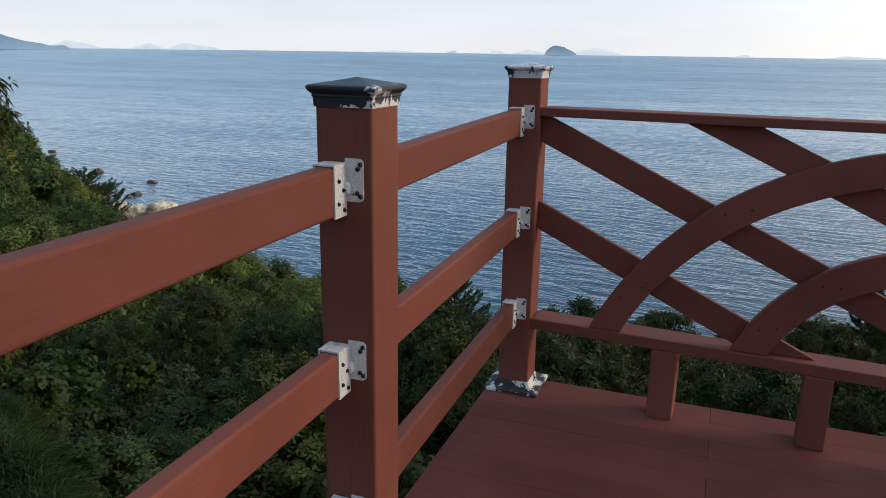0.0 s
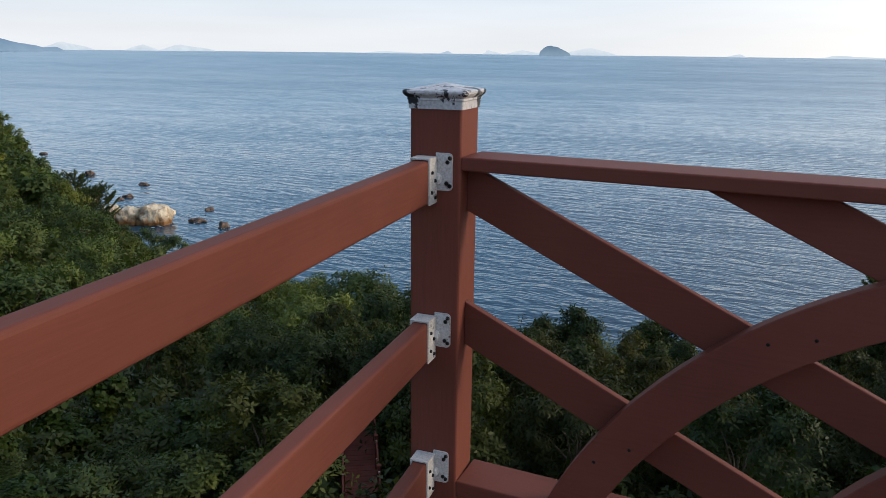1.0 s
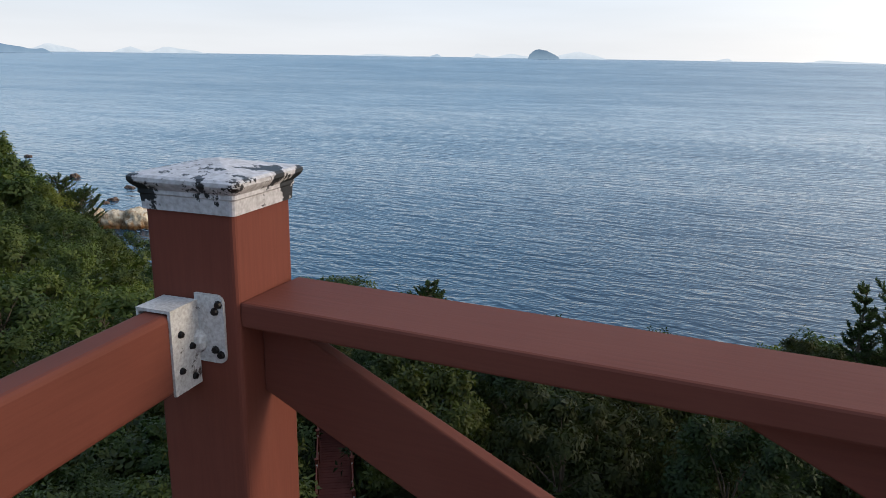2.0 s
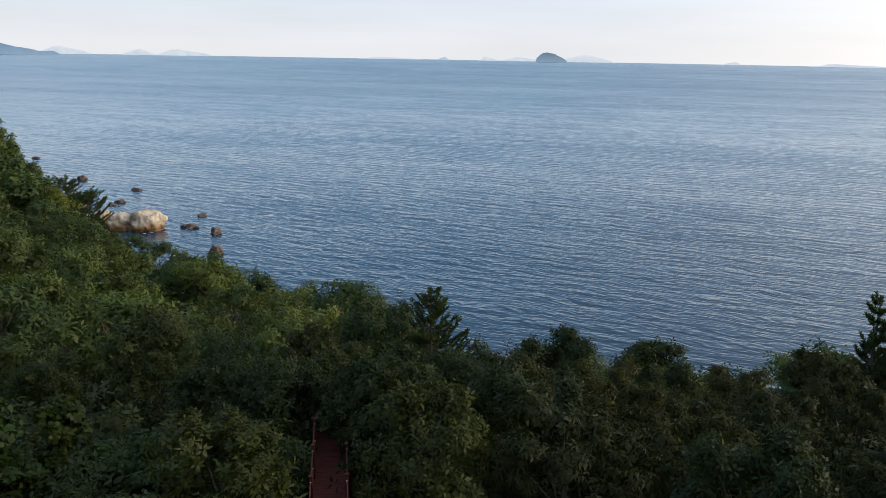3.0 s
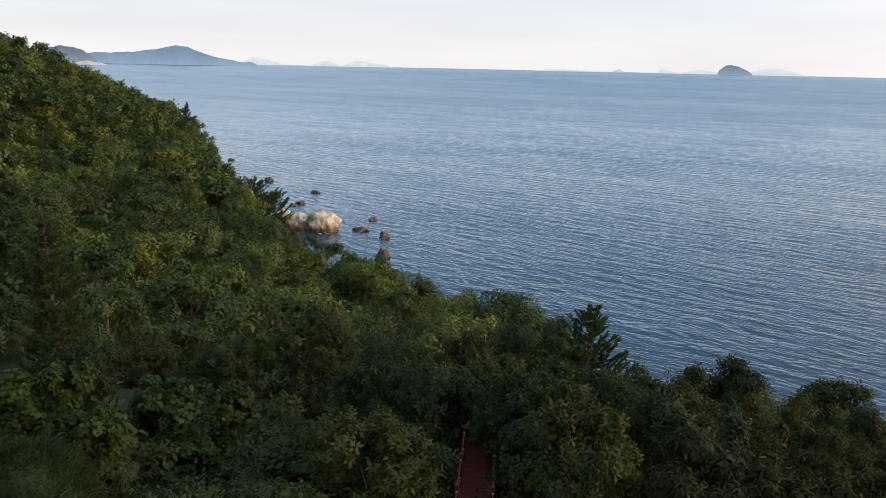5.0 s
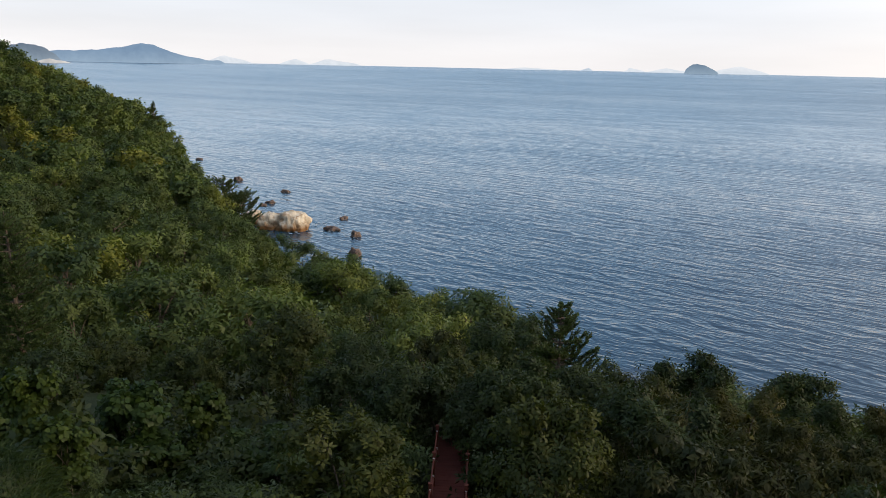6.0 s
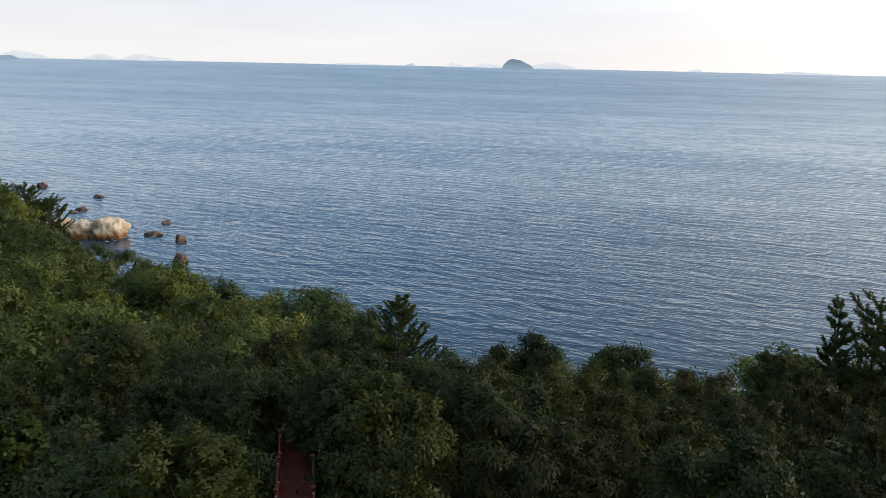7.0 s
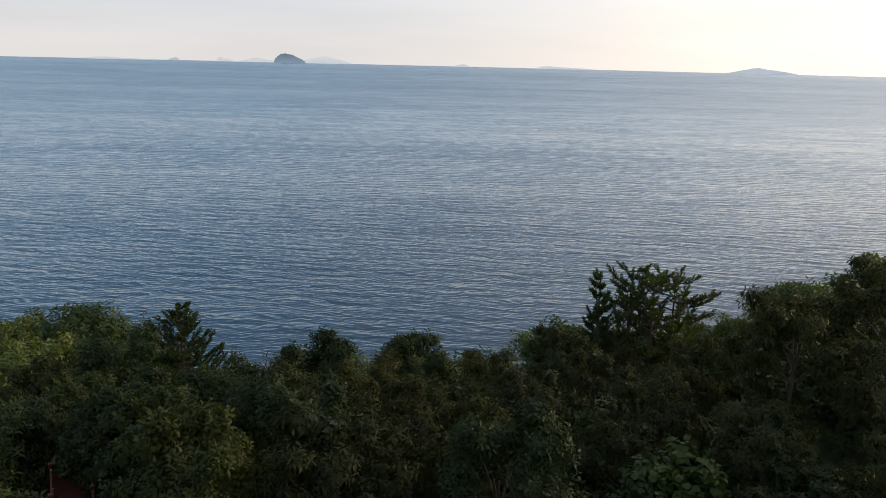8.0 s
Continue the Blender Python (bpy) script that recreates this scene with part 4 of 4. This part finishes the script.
rng = random.Random(11)
near_places = scatter(rng, -37, 69, 14.5, 27, lambda r: 2.35 + 0.012 * r,
                      lambda az, r, x, y: r < shore(az) - 3 and off_path(x, y) > (1.35 if r < 21.0 else 0.0) and not (23.5 < az < 28 and 19 < r < 24.5) and not (az > 37 and r < 25.0) and not (-24 < az < -15 and r < 18.0))
plant(kinds, near_places, rng,
      lambda az, r, g: g.uniform(0.74, 1.16),
      lambda az, r, g: g.choice((3, 4, 3, 4, 0)) if az < 17 + g.uniform(-4, 4) and r < 32 else g.choice((0, 1, 2, 0, 1, 2, 3)))
mid_places = scatter(rng, -37, 72, 27, 80, lambda r: 2.6 + 0.01 * r, lambda az, r, x, y: r < shore(az) - 3)
mid_places += [(*polar(az, r), az, r) for az, r in ((38.2, 43.0), (38.6, 50.0), (37.4, 47.0), (39.2, 56.0))]
plant(mid_kinds, mid_places, rng, lambda az, r, g: g.uniform(0.7, 1.2), lambda az, r, g: g.randrange(3))
# trees added by hand around the boardwalk to shade it
for az, r, s in ((31.2, 21.6, 1.0), (24.6, 20.6, 0.95), (27.4, 24.0, 0.9)):
    x, y = polar(az, r)
    m, k = stand(x, y, 0.15, 0, 0, rng.uniform(0, 360))
    c = copy_thing(kinds[rng.randrange(3)], m)
    c.scale = (s * k, s * k, s * k)
for k in kinds + mid_kinds:
    # the pattern trees join the wood behind the deck
    x, y = polar(rng.uniform(120, 240), rng.uniform(14, 24))
    k.matrix_world = pose(x, y, float(ground(x, y)) - 0.15, 0, 0, rng.uniform(0, 360))


def crowd(name, forms, places, sizes, mat, label, category):
    """Crowns beyond counting, in one mesh."""
    rng = random.Random(len(places))
    vs, fs, ns, n = [], [], [], 0
    for x, y, az, r in places:
        v, f, nrm, _ = forms[rng.randrange(len(forms))]
        a, s = rng.uniform(0, 6.28), sizes(az, r, rng)
        *at, k = reach(x, y, float(ground(x, y)) - 0.2)
        s *= float(k)
        ca, sa = math.cos(a) * s, math.sin(a) * s
        w = v @ np.array([[ca, sa, 0], [-sa, ca, 0], [0, 0, s]]) + np.array(at)
        vs.append(w)
        ns.append(nrm @ (np.array([[ca, sa, 0], [-sa, ca, 0], [0, 0, s]]) / s))
        fs.append(f + n)
        n += len(w)
    ob = new(name, leafy(name, np.concatenate(vs), np.concatenate(fs), np.concatenate(ns), mat))
    return tagged(ob, label, category, kind="stuff")


rng = random.Random(21)
far_places = scatter(rng, 33, 74, 74, 230, lambda r: 2.9 + 0.004 * r, lambda az, r, x, y: r < shore(az) * 0.98, 40000)
far_forms = [crown_arrays(200 + i, 1.8, 4.4, 0.2, 10, 14, 4, 0.36, 0.24, 0.1, (0.34, 0.56), inner=7, soft=0.75) for i in range(5)]
sort = [rng.choice((0, 0, 0, 0, 0, 1, 1, 1, 1, 2)) for _ in far_places]
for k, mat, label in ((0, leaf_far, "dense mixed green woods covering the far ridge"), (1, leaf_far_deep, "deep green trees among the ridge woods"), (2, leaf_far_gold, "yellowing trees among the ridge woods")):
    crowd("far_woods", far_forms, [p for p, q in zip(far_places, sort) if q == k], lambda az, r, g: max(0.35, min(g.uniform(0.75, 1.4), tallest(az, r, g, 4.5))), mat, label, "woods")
low_places = scatter(rng, -37, 60, 13.0, 40, lambda r: 1.75, lambda az, r, x, y: r < shore(az) - 2.0 and off_path(x, y) > (1.0 if r < 21 else 0) and not (az > 57 and r < 16), 4200)
low_forms = [crown_arrays(230 + i, 1.25, 1.7, 0.0, 7, 12, 5, 0.22, 0.11, 0.2, (0.34, 0.6), inner=8) for i in range(4)]
crowd("undergrowth", low_forms, low_places, lambda az, r, g: min(g.uniform(0.8, 1.3), max(0.4, tallest(az, r, g, 1.9))), leaf_dark, "dark green undergrowth beneath the trees", "bushes")
brush_places = scatter(rng, 38, 72, 34, 175, lambda r: 2.6 + 0.006 * r, lambda az, r, x, y: r < shore(az) - 2.0, 7000)
brush_forms = [crown_arrays(240 + i, 2.1, 2.2, 0.0, 7, 10, 4, 0.38, 0.24, 0.1, (0.36, 0.6), inner=5, soft=0.75) for i in range(3)]
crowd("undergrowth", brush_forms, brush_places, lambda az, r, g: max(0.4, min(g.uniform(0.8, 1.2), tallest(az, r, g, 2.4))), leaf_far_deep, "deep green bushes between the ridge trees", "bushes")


# ---------------------------------------------------------------- vines, grass, pines, boardwalk
VINE = dict(lobes=20, sprays=34, leaves=6, inner=24, length=0.150, width=0.140, droop=0.40, lobe_r=(0.3, 0.5), broad=True, soft=0.35)
vines = [make_tree("vine_thicket", "mound of broad-leaved climbing vine over bushes", "vine", "vine mounds", 140 + i, leaf_vine, rad, hgt, 0.1, 0.05, **VINE)
         for i, (rad, hgt) in enumerate(((0.95, 3.8), (1.10, 3.4), (0.85, 4.2)))]
rng = random.Random(31)
# azimuth, distance, height of the top, girth
for az, r, top, wide in ((60.0, 17.4, -4.8, 0.75), (57.6, 18.4, -6.6, 0.7), (53.4, 22.2, -7.5, 1.0), (52.0, 21.6, -9.2, 0.9), (48.2, 22.8, -8.3, 0.9), (45.6, 22.2, -10.0, 0.8), (42.4, 20.8, -9.0, 1.0),
                         (40.4, 20.2, -10.2, 0.9), (36.6, 19.4, -9.6, 0.7), (64.0, 20.0, -6.4, 1.2), (57.2, 12.6, -6.0, 0.55), (56.4, 10.2, -6.4, 0.5), (58.2, 15.2, -5.2, 0.6), (55.4, 8.6, -6.6, 0.5), (20.7, 30.5, -10.4, 0.7), (-20.7, 16.4, -6.6, 1.1), (-18.4, 15.6, -7.4, 0.9), (-22.6, 15.4, -7.6, 0.8)):
    x, y = polar(az, r)
    z = float(ground(x, y)) - 0.25
    k = rng.randrange(3)
    s = (top - z) / (3.8, 3.4, 4.2)[k]
    m, far = stand(x, y, 0.25, 0, 0, rng.uniform(0, 360))
    c = copy_thing(vines[k], m)
    c.scale = (wide * far * rng.uniform(0.9, 1.1), wide * far * rng.uniform(0.9, 1.1), s * far)
shrubs = scatter(rng, 33, 58, 13.5, 24.5, lambda r: 1.5, lambda az, r, x, y: off_path(x, y) > 1.7, 900)
for x, y, az, r in shrubs:
    z = float(ground(x, y)) - 0.2
    low = 1.5 - r * math.tan(rng.uniform(27.5, 33.0) / DEG) - z
    s = min(max(low / 4.2, 0.26), 0.62)
    m, k = stand(x, y, 0.2, 0, 0, rng.uniform(0, 360))
    c = copy_thing(mid_kinds[rng.choice((0, 2))], m)
    c.scale = (s * 1.2 * k, s * 1.2 * k, s * k)
for az, r, s in ((-29.0, 14.6, 0.5), (-31.0, 15.6, 0.55), (-27.2, 15.8, 0.5), (-30.0, 17.6, 0.6), (-25.0, 14.8, 0.45), (-33.0, 14.8, 0.5)):
    x, y = polar(az, r)
    c = copy_thing(kinds[rng.randrange(3)], pose(x, y, float(ground(x, y)) - 0.2, 0, 0, rng.uniform(0, 360)))
    c.scale = (s * 1.2, s * 1.2, s)
for k in vines:
    x, y = polar(rng.uniform(130, 230), rng.uniform(10, 13))
    k.matrix_world = pose(x, y, float(ground(x, y)) - 0.2, 0, 0, 0)


def grass_bank():
    rng = np.random.default_rng(41)
    n = 30000
    r = rng.uniform(6.0, 15.2, n)
    az = rng.uniform(55.0 + np.maximum(r - 9, 0) * 0.7, 72)
    x, y = -np.sin(az / DEG) * r, np.cos(az / DEG) * r
    pos = np.stack([x, y, ground(x, y) - 0.02], -1)
    tuft = np.sin(x * 2.1 + 1.0) * np.cos(y * 2.6) * 0.5 + 0.7
    lean = unit(rng, n) * 0.65 + np.array([0.25, 0.1, 0.9])
    nrm = unit(rng, n)
    length = rng.uniform(0.2, 0.6, n) * (0.5 + tuft * 0.7)
    d = lean / np.linalg.norm(lean, axis=1, keepdims=True)
    side = np.cross(nrm, d)
    side /= np.linalg.norm(side, axis=1, keepdims=True)
    w = 0.011
    mid = pos + d * length[:, None] * 0.6
    tip = pos + d * length[:, None] + np.stack([lean[:, 0], lean[:, 1], -np.ones(n)], -1) * (length * 0.28)[:, None]
    v = np.stack([pos - side * w, pos + side * w, mid + side * w * 0.8, mid - side * w * 0.8, tip], 1).reshape(-1, 3)
    k = np.arange(n)[:, None] * 5
    f = np.concatenate([k + np.array([t]) for t in ([0, 1, 2], [0, 2, 3], [3, 2, 4])], 1).reshape(-1, 3)
    return tagged(new("grass", mesh_from("grass", v, f, leaf_grass)), "rank green grass with some straw on the bank", "grass", kind="stuff")


grass_bank()


def pine(at, height, spread, label, seed, bare=0.35, turn=0.0, up=0.55, shape=0.75, limbs=(6, 9)):
    """A pine: tapering trunk, tiers of rising limbs and brushes of needles along them."""
    rng = random.Random(seed)
    g = np.random.default_rng(seed)
    t = thing("pine_tree", at, label, "pine", "pines above the shore", turn=turn)
    bm = bmesh.new()
    lean = (rng.uniform(-0.15, 0.15), rng.uniform(-0.15, 0.15))
    spine = [(lean[0] * k * k, lean[1] * k * k, height * k) for k in (0, 0.2, 0.4, 0.6, 0.8, 1.0)]
    tube(bm, spine, [height * 0.022 * (1 - 0.92 * k) for k in (0, 0.2, 0.4, 0.6, 0.8, 1.0)], 8)
    starts, ways = [], []

    def brush(a, b):
        for k in range(max(2, int((b - a).length / 0.06))):
            starts.append(a + (b - a).normalized() * 0.06 * k)
            ways.append(b - a)

    z = bare
    while z < 0.985:
        for _ in range(rng.randrange(*limbs)):
            a = rng.uniform(0, 2 * math.pi)
            long = spread * (1.08 - z) ** shape * rng.uniform(0.6, 1.1)
            p0 = Vector((lean[0] * z * z, lean[1] * z * z, height * z))
            out = Vector((math.cos(a), math.sin(a), 0))
            p1 = p0 + out * long * 0.55 + Vector((0, 0, long * 0.12))
            p2 = p0 + out * long + Vector((0, 0, long * up * rng.uniform(0.7, 1.3)))
            tube(bm, [p0, p1, p2], [0.035, 0.022, 0.010], 5)
            brush(p0.lerp(p1, 0.45), p1)
            brush(p1, p2)
            count = max(2, int(long / 0.28))
            for q in range(count):      # upswept fingers along the limb
                u = 0.35 + 0.6 * q / count
                c = p0.lerp(p1, u / 0.6) if u < 0.6 else p1.lerp(p2, (u - 0.6) / 0.4)
                side = Vector((-out.y, out.x, 0)) * (1 if q % 2 else -1)
                way = (out * 0.7 + side * rng.uniform(0.3, 0.9) + Vector((0, 0, up + rng.uniform(0.2, 0.7)))).normalized()
                brush(c, c + way * min(rng.uniform(0.28, 0.55), long * 0.5))
        z += rng.uniform(0.04, 0.06) * (6.5 / height)
    for k in range(12):
        starts.append(Vector(spine[-2]).lerp(Vector(spine[-1]), 0.4 + 0.055 * k))
        ways.append(Vector((0, 0, 1)))
    part("trunk", bm, bark, t)
    per = 7 if math.hypot(at[0], at[1]) < 60 else 5
    s, w = np.array([list(v) for v in starts]), np.array([list(v.normalized()) for v in ways])
    i = np.repeat(np.arange(len(s)), per)
    k = g.uniform(0, 0.06, len(i))
    pos = s[i] + w[i] * k[:, None]
    d = w[i] * 0.9 + unit(g, len(i)) * 0.9
    v, f, _ = leaf_arrays(pos, d, unit(g, len(i)), g.uniform(0.09, 0.17, len(i)), np.full(len(i), 0.038 if per == 7 else 0.055))
    c = new("needles", mesh_from("needles", v, f, leaf_pine))
    c.parent = t
    return t


for az, r, hgt, spr, label, seed, bare, up, shape in (
        (19.9, 36.0, 7.4, 3.7, "upright dark green pine above the shore", 61, 0.3, 0.6, 0.9),
        (22.2, 37.0, 4.75, 0.8, "small dark green pine above the shore", 62, 0.3, 0.6, 0.75),
        (-15.2, 33.0, 6.2, 2.2, "spreading dark pine with rising twigs above the shore", 63, 0.40, 0.5, 0.35),
        (-18.4, 33.5, 5.9, 3.0, "spreading dark pine with rising twigs above the shore", 64, 0.45, 0.4, 0.30),
        (-17.0, 32.0, 5.6, 2.2, "spreading dark pine with rising twigs above the shore", 73, 0.45, 0.45, 0.30),
        (-12.9, 32.0, 5.9, 0.9, "spreading dark pine with rising twigs above the shore", 65, 0.40, 0.7, 0.4),
        (45.4, 91.0, 6.4, 3.4, "dark pine beside pale shore rocks", 66, 0.3, 0.5, 0.40),
        (46.7, 96.0, 6.0, 3.0, "dark pine beside pale shore rocks", 67, 0.3, 0.5, 0.40),
        (51.3, 150.0, 7.5, 1.6, "small dark pine on the wooded ridge", 68, 0.2, 0.5, 0.75),
        (60.6, 34.0, 6.5, 2.2, "browning pine among broadleaf trees", 69, 0.25, 0.5, 0.75)):
    x, y = polar(az, r)
    m, k = stand(x, y, 0.2)
    if r < 40:      # kept at the plan's distance, its height fitted to the camera's view
        top = float(ground(x, y)) - 0.2 + hgt
        near = min(np.linspace(20, 38, 181), key=lambda q: abs(math.hypot(*(float(v) for v in reach(*polar(az, q), 0)[:2])) - r))
        m, _ = stand(*polar(az, near), 0.2)
        m.translation.x, m.translation.y = x, y
        hgt, k = top - m.translation.z, 1.0
    p = pine(m.translation, hgt, spr, label, seed, bare, up=up, shape=shape, limbs=(2, 4) if shape < 0.38 else (6, 9))
    p.scale = (k, k, k)


def boardwalk():
    """The red-brown path in the gap between the trees, with a railing along either side."""
    w = thing("boardwalk", (*polar(PATH_AZ, 20), PATH_Z), "shaded red-brown plank path between the trees", "path", kind="structure", turn=PATH_AZ)
    me = bpy.data.meshes.new("plank")
    bm = box(bmesh.new(), (-0.5, 0.0, -0.03), (0.5, 0.138, 0.0), 0.004)
    bm.to_mesh(me)
    bm.free()
    me.materials.append(deck_wood)
    for i in range(68):
        ob = new("plank", me)
        ob.parent = w
        ob.location = (0, -8 + i * 0.142, -0.002 * (i % 2))
    for side in (-1, 1):
        part("side_beam", box(bmesh.new(), (side * 0.44 - 0.03, -8, -0.2), (side * 0.44 + 0.03, 1.6, -0.032), 0.003), wood_y, w)
    for side in (-1, 1):
        r = thing("path_railing", (*polar(PATH_AZ, 20), PATH_Z), "low red-brown railing along the plank path", "railing", "railings along the path", turn=PATH_AZ)
        for i in range(6):
            y = -7.6 + i * 1.6
            p = part("post", box(bmesh.new(), (side * 0.47 - 0.045, y - 0.045, -0.6), (side * 0.47 + 0.045, y + 0.045, 1.02), 0.006), wood_z, r)
            part("post_cap", square_stack(bmesh.new(), [(0.052, 0, 0.004), (0.056, 0.03, 0.004), (0.01, 0.05, 0.002)]), wood_z, p).location = (side * 0.47, y, 1.0205)
        for z in (0.35, 0.9):
            for i in range(5):
                y = -7.6 + i * 1.6
                q = part("rail", box(bmesh.new(), (side * 0.47 - 0.02, y + 0.05, z - 0.05), (side * 0.47 + 0.02, y + 1.55, z), 0.004), wood_y, r)
                for e in (0.05, 1.50):
                    part("bracket", box(bmesh.new(), (side * 0.47 - 0.024, y + e, z - 0.055), (side * 0.47 + 0.024, y + e + 0.05, z + 0.004), 0.002), plate_white, q, "white-painted steel bracket")
    return w


boardwalk()
# a tree beside the deck, whose twigs hang into view
beside = make_tree("broadleaf_tree", "leafy tree with long drooping leaves beside the deck", "tree", "", 170, leaf_droop, 1.5, 7.1, 3.0, 0.09,
                   lobes=34, sprays=34, leaves=11, length=0.115, width=0.028, droop=0.7, lobe_r=(0.18, 0.36))
beside.matrix_world = pose(-5.75, 0.5, float(ground(-5.75, 0.5)) - 0.2, 0, 0, 40)


# ---------------------------------------------------------------- rocks
def rock(name, at, size, mat, label, seed, turn=0.0, group="rocks by the shore"):
    bm = bmesh.new()
    bmesh.ops.create_icosphere(bm, subdivisions=4, radius=1.0)
    for v in bm.verts:
        p = v.co.copy()
        k = max(abs(p.x), abs(p.y), abs(p.z))
        p = p.lerp(p / k * 0.85, 0.35 if mat is rock_pale else 0.1)
        n = noise.noise(p * 1.2 + Vector((seed, 0, 0))) * (0.2 if mat is rock_pale else 0.42) + noise.noise(p * 2.9 + Vector((0, seed, 0))) * 0.20 + noise.noise(p * 7 + Vector((0, 0, seed))) * 0.05
        crack = abs(noise.noise(Vector((p.x * 2.2 + seed, p.y * 2.2, p.z * 0.9))))
        p *= 1 + n - (0.16 if mat is rock_pale else 0.10) * max(0, 0.12 - crack) / 0.12
        v.co = Vector((p.x * size[0] / 2, p.y * size[1] / 2, p.z * size[2] / 2))
    ob = part(name, bm, mat, None, smooth=True)
    ob.matrix_world = pose(*at, 0, 0, turn)
    return tagged(ob, label, "rock", group)


for az, dist, size, mat, label, seed, turn in (
        (41.7, 98, (4.6, 4.0, 3.9), rock_pale, "large pale weathered boulder at the water's edge", 1.0, 15),
        (43.4, 99, (3.6, 3.0, 3.4), rock_pale, "low pale rock beside the large boulder", 2.0, 40),
        (44.6, 102, (2.6, 2.2, 3.0), rock_pale, "small pale rock under the pines", 3.0, 0),
        (43.0, 106, (3.6, 1.8, 1.0), rock_dark, "low dark wet rock in the shallows", 4.0, 30),
        (45.7, 141, (1.7, 1.3, 1.3), rock_dark, "reddish rock standing in the sea", 5.0, 10),
        (42.2, 127, (1.7, 1.1, 0.8), rock_dark, "flat dark rock in the sea", 6.0, 20),
        (43.3, 117, (1.6, 1.3, 0.9), rock_dark, "flat dark rock in the sea", 7.0, 60),
        (43.9, 115, (1.2, 1.0, 0.7), rock_dark, "flat dark rock in the sea", 17.0, 60),
        (48.4, 172, (1.8, 1.2, 0.8), rock_dark, "flat dark rock in the sea", 8.0, 0),
        (36.9, 93, (1.3, 1.1, 1.5), rock_dark, "dark wet rock among the breakers", 9.0, 50),
        (38.7, 97, (2.0, 1.5, 1.1), rock_dark, "dark wet rock among the breakers", 10.0, 0),
        (37.8, 104, (1.4, 1.1, 0.8), rock_dark, "dark wet rock among the breakers", 11.0, 80),
        (17.6, 45.5, (3.0, 1.6, 0.5), rock_dark, "low brown rock awash by the shore", 21.0, 10),
        (16.0, 44.5, (2.4, 1.4, 0.45), rock_dark, "low brown rock awash by the shore", 22.0, 40),
        (14.6, 44.0, (2.8, 1.3, 0.4), rock_dark, "low brown rock awash by the shore", 23.0, -15),
        (19.4, 47.5, (2.0, 1.2, 0.5), rock_dark, "low brown rock awash by the shore", 24.0, 70),
        (22.6, 52.5, (1.8, 1.2, 0.7), rock_dark, "low brown rock awash by the shore", 25.0, 70),
        (36.9, 83, (1.4, 1.2, 1.8), rock_dark, "reddish pointed rock behind the treetops", 12.0, 20)):
    x, y = polar(az, dist)
    *at, k = reach(x, y, SHORE + size[2] * (0.14 if mat is rock_pale else 0.02))
    rock("rock", [float(v) for v in at], [v * float(k) for v in size], mat, label, seed, turn)


def foam():
    """Broken white water round the rocks, and a few flecks along the shore."""
    rng = random.Random(77)
    bm = bmesh.new()
    spots = [(38.7, 97, 1.6), (37.9, 103, 1.5), (36.9, 92, 1.2), (41.4, 95.5, 2.4), (37.0, 81, 1.4), (43.2, 105, 1.8), (39.6, 100, 1.6), (33.0, 66, 1.5), (30.0, 62, 1.2), (21.0, 46, 1.0), (19.0, 47, 1.2), (16.5, 46, 1.0), (14.5, 45.5, 1.0), (44.0, 112, 1.4), (42.4, 110, 1.4)]
    for az, dist, wide in spots:
        for _ in range(9):
            x, y = polar(az + rng.gauss(0, 0.55), dist + rng.gauss(0, 1.6))
            a0, w, h = rng.uniform(-0.4, 0.4), wide * rng.uniform(0.05, 0.34), wide * rng.uniform(0.03, 0.10)
            ring = []
            for k in range(9):
                a = 2 * math.pi * k / 9
                s = rng.uniform(0.5, 1.2)
                u, v = math.cos(a) * w * s, math.sin(a) * h * s
                ring.append(bm.verts.new(reach(x + u * math.cos(a0) - v * math.sin(a0), y + u * math.sin(a0) + v * math.cos(a0), SHORE + 0.05 + 0.02 * rng.random())[:3]))
            bm.faces.new(ring)
    return tagged(part("sea_foam", bm, foam_mat), "thin white foam breaking round shore rocks", "foam", kind="stuff")


foam()
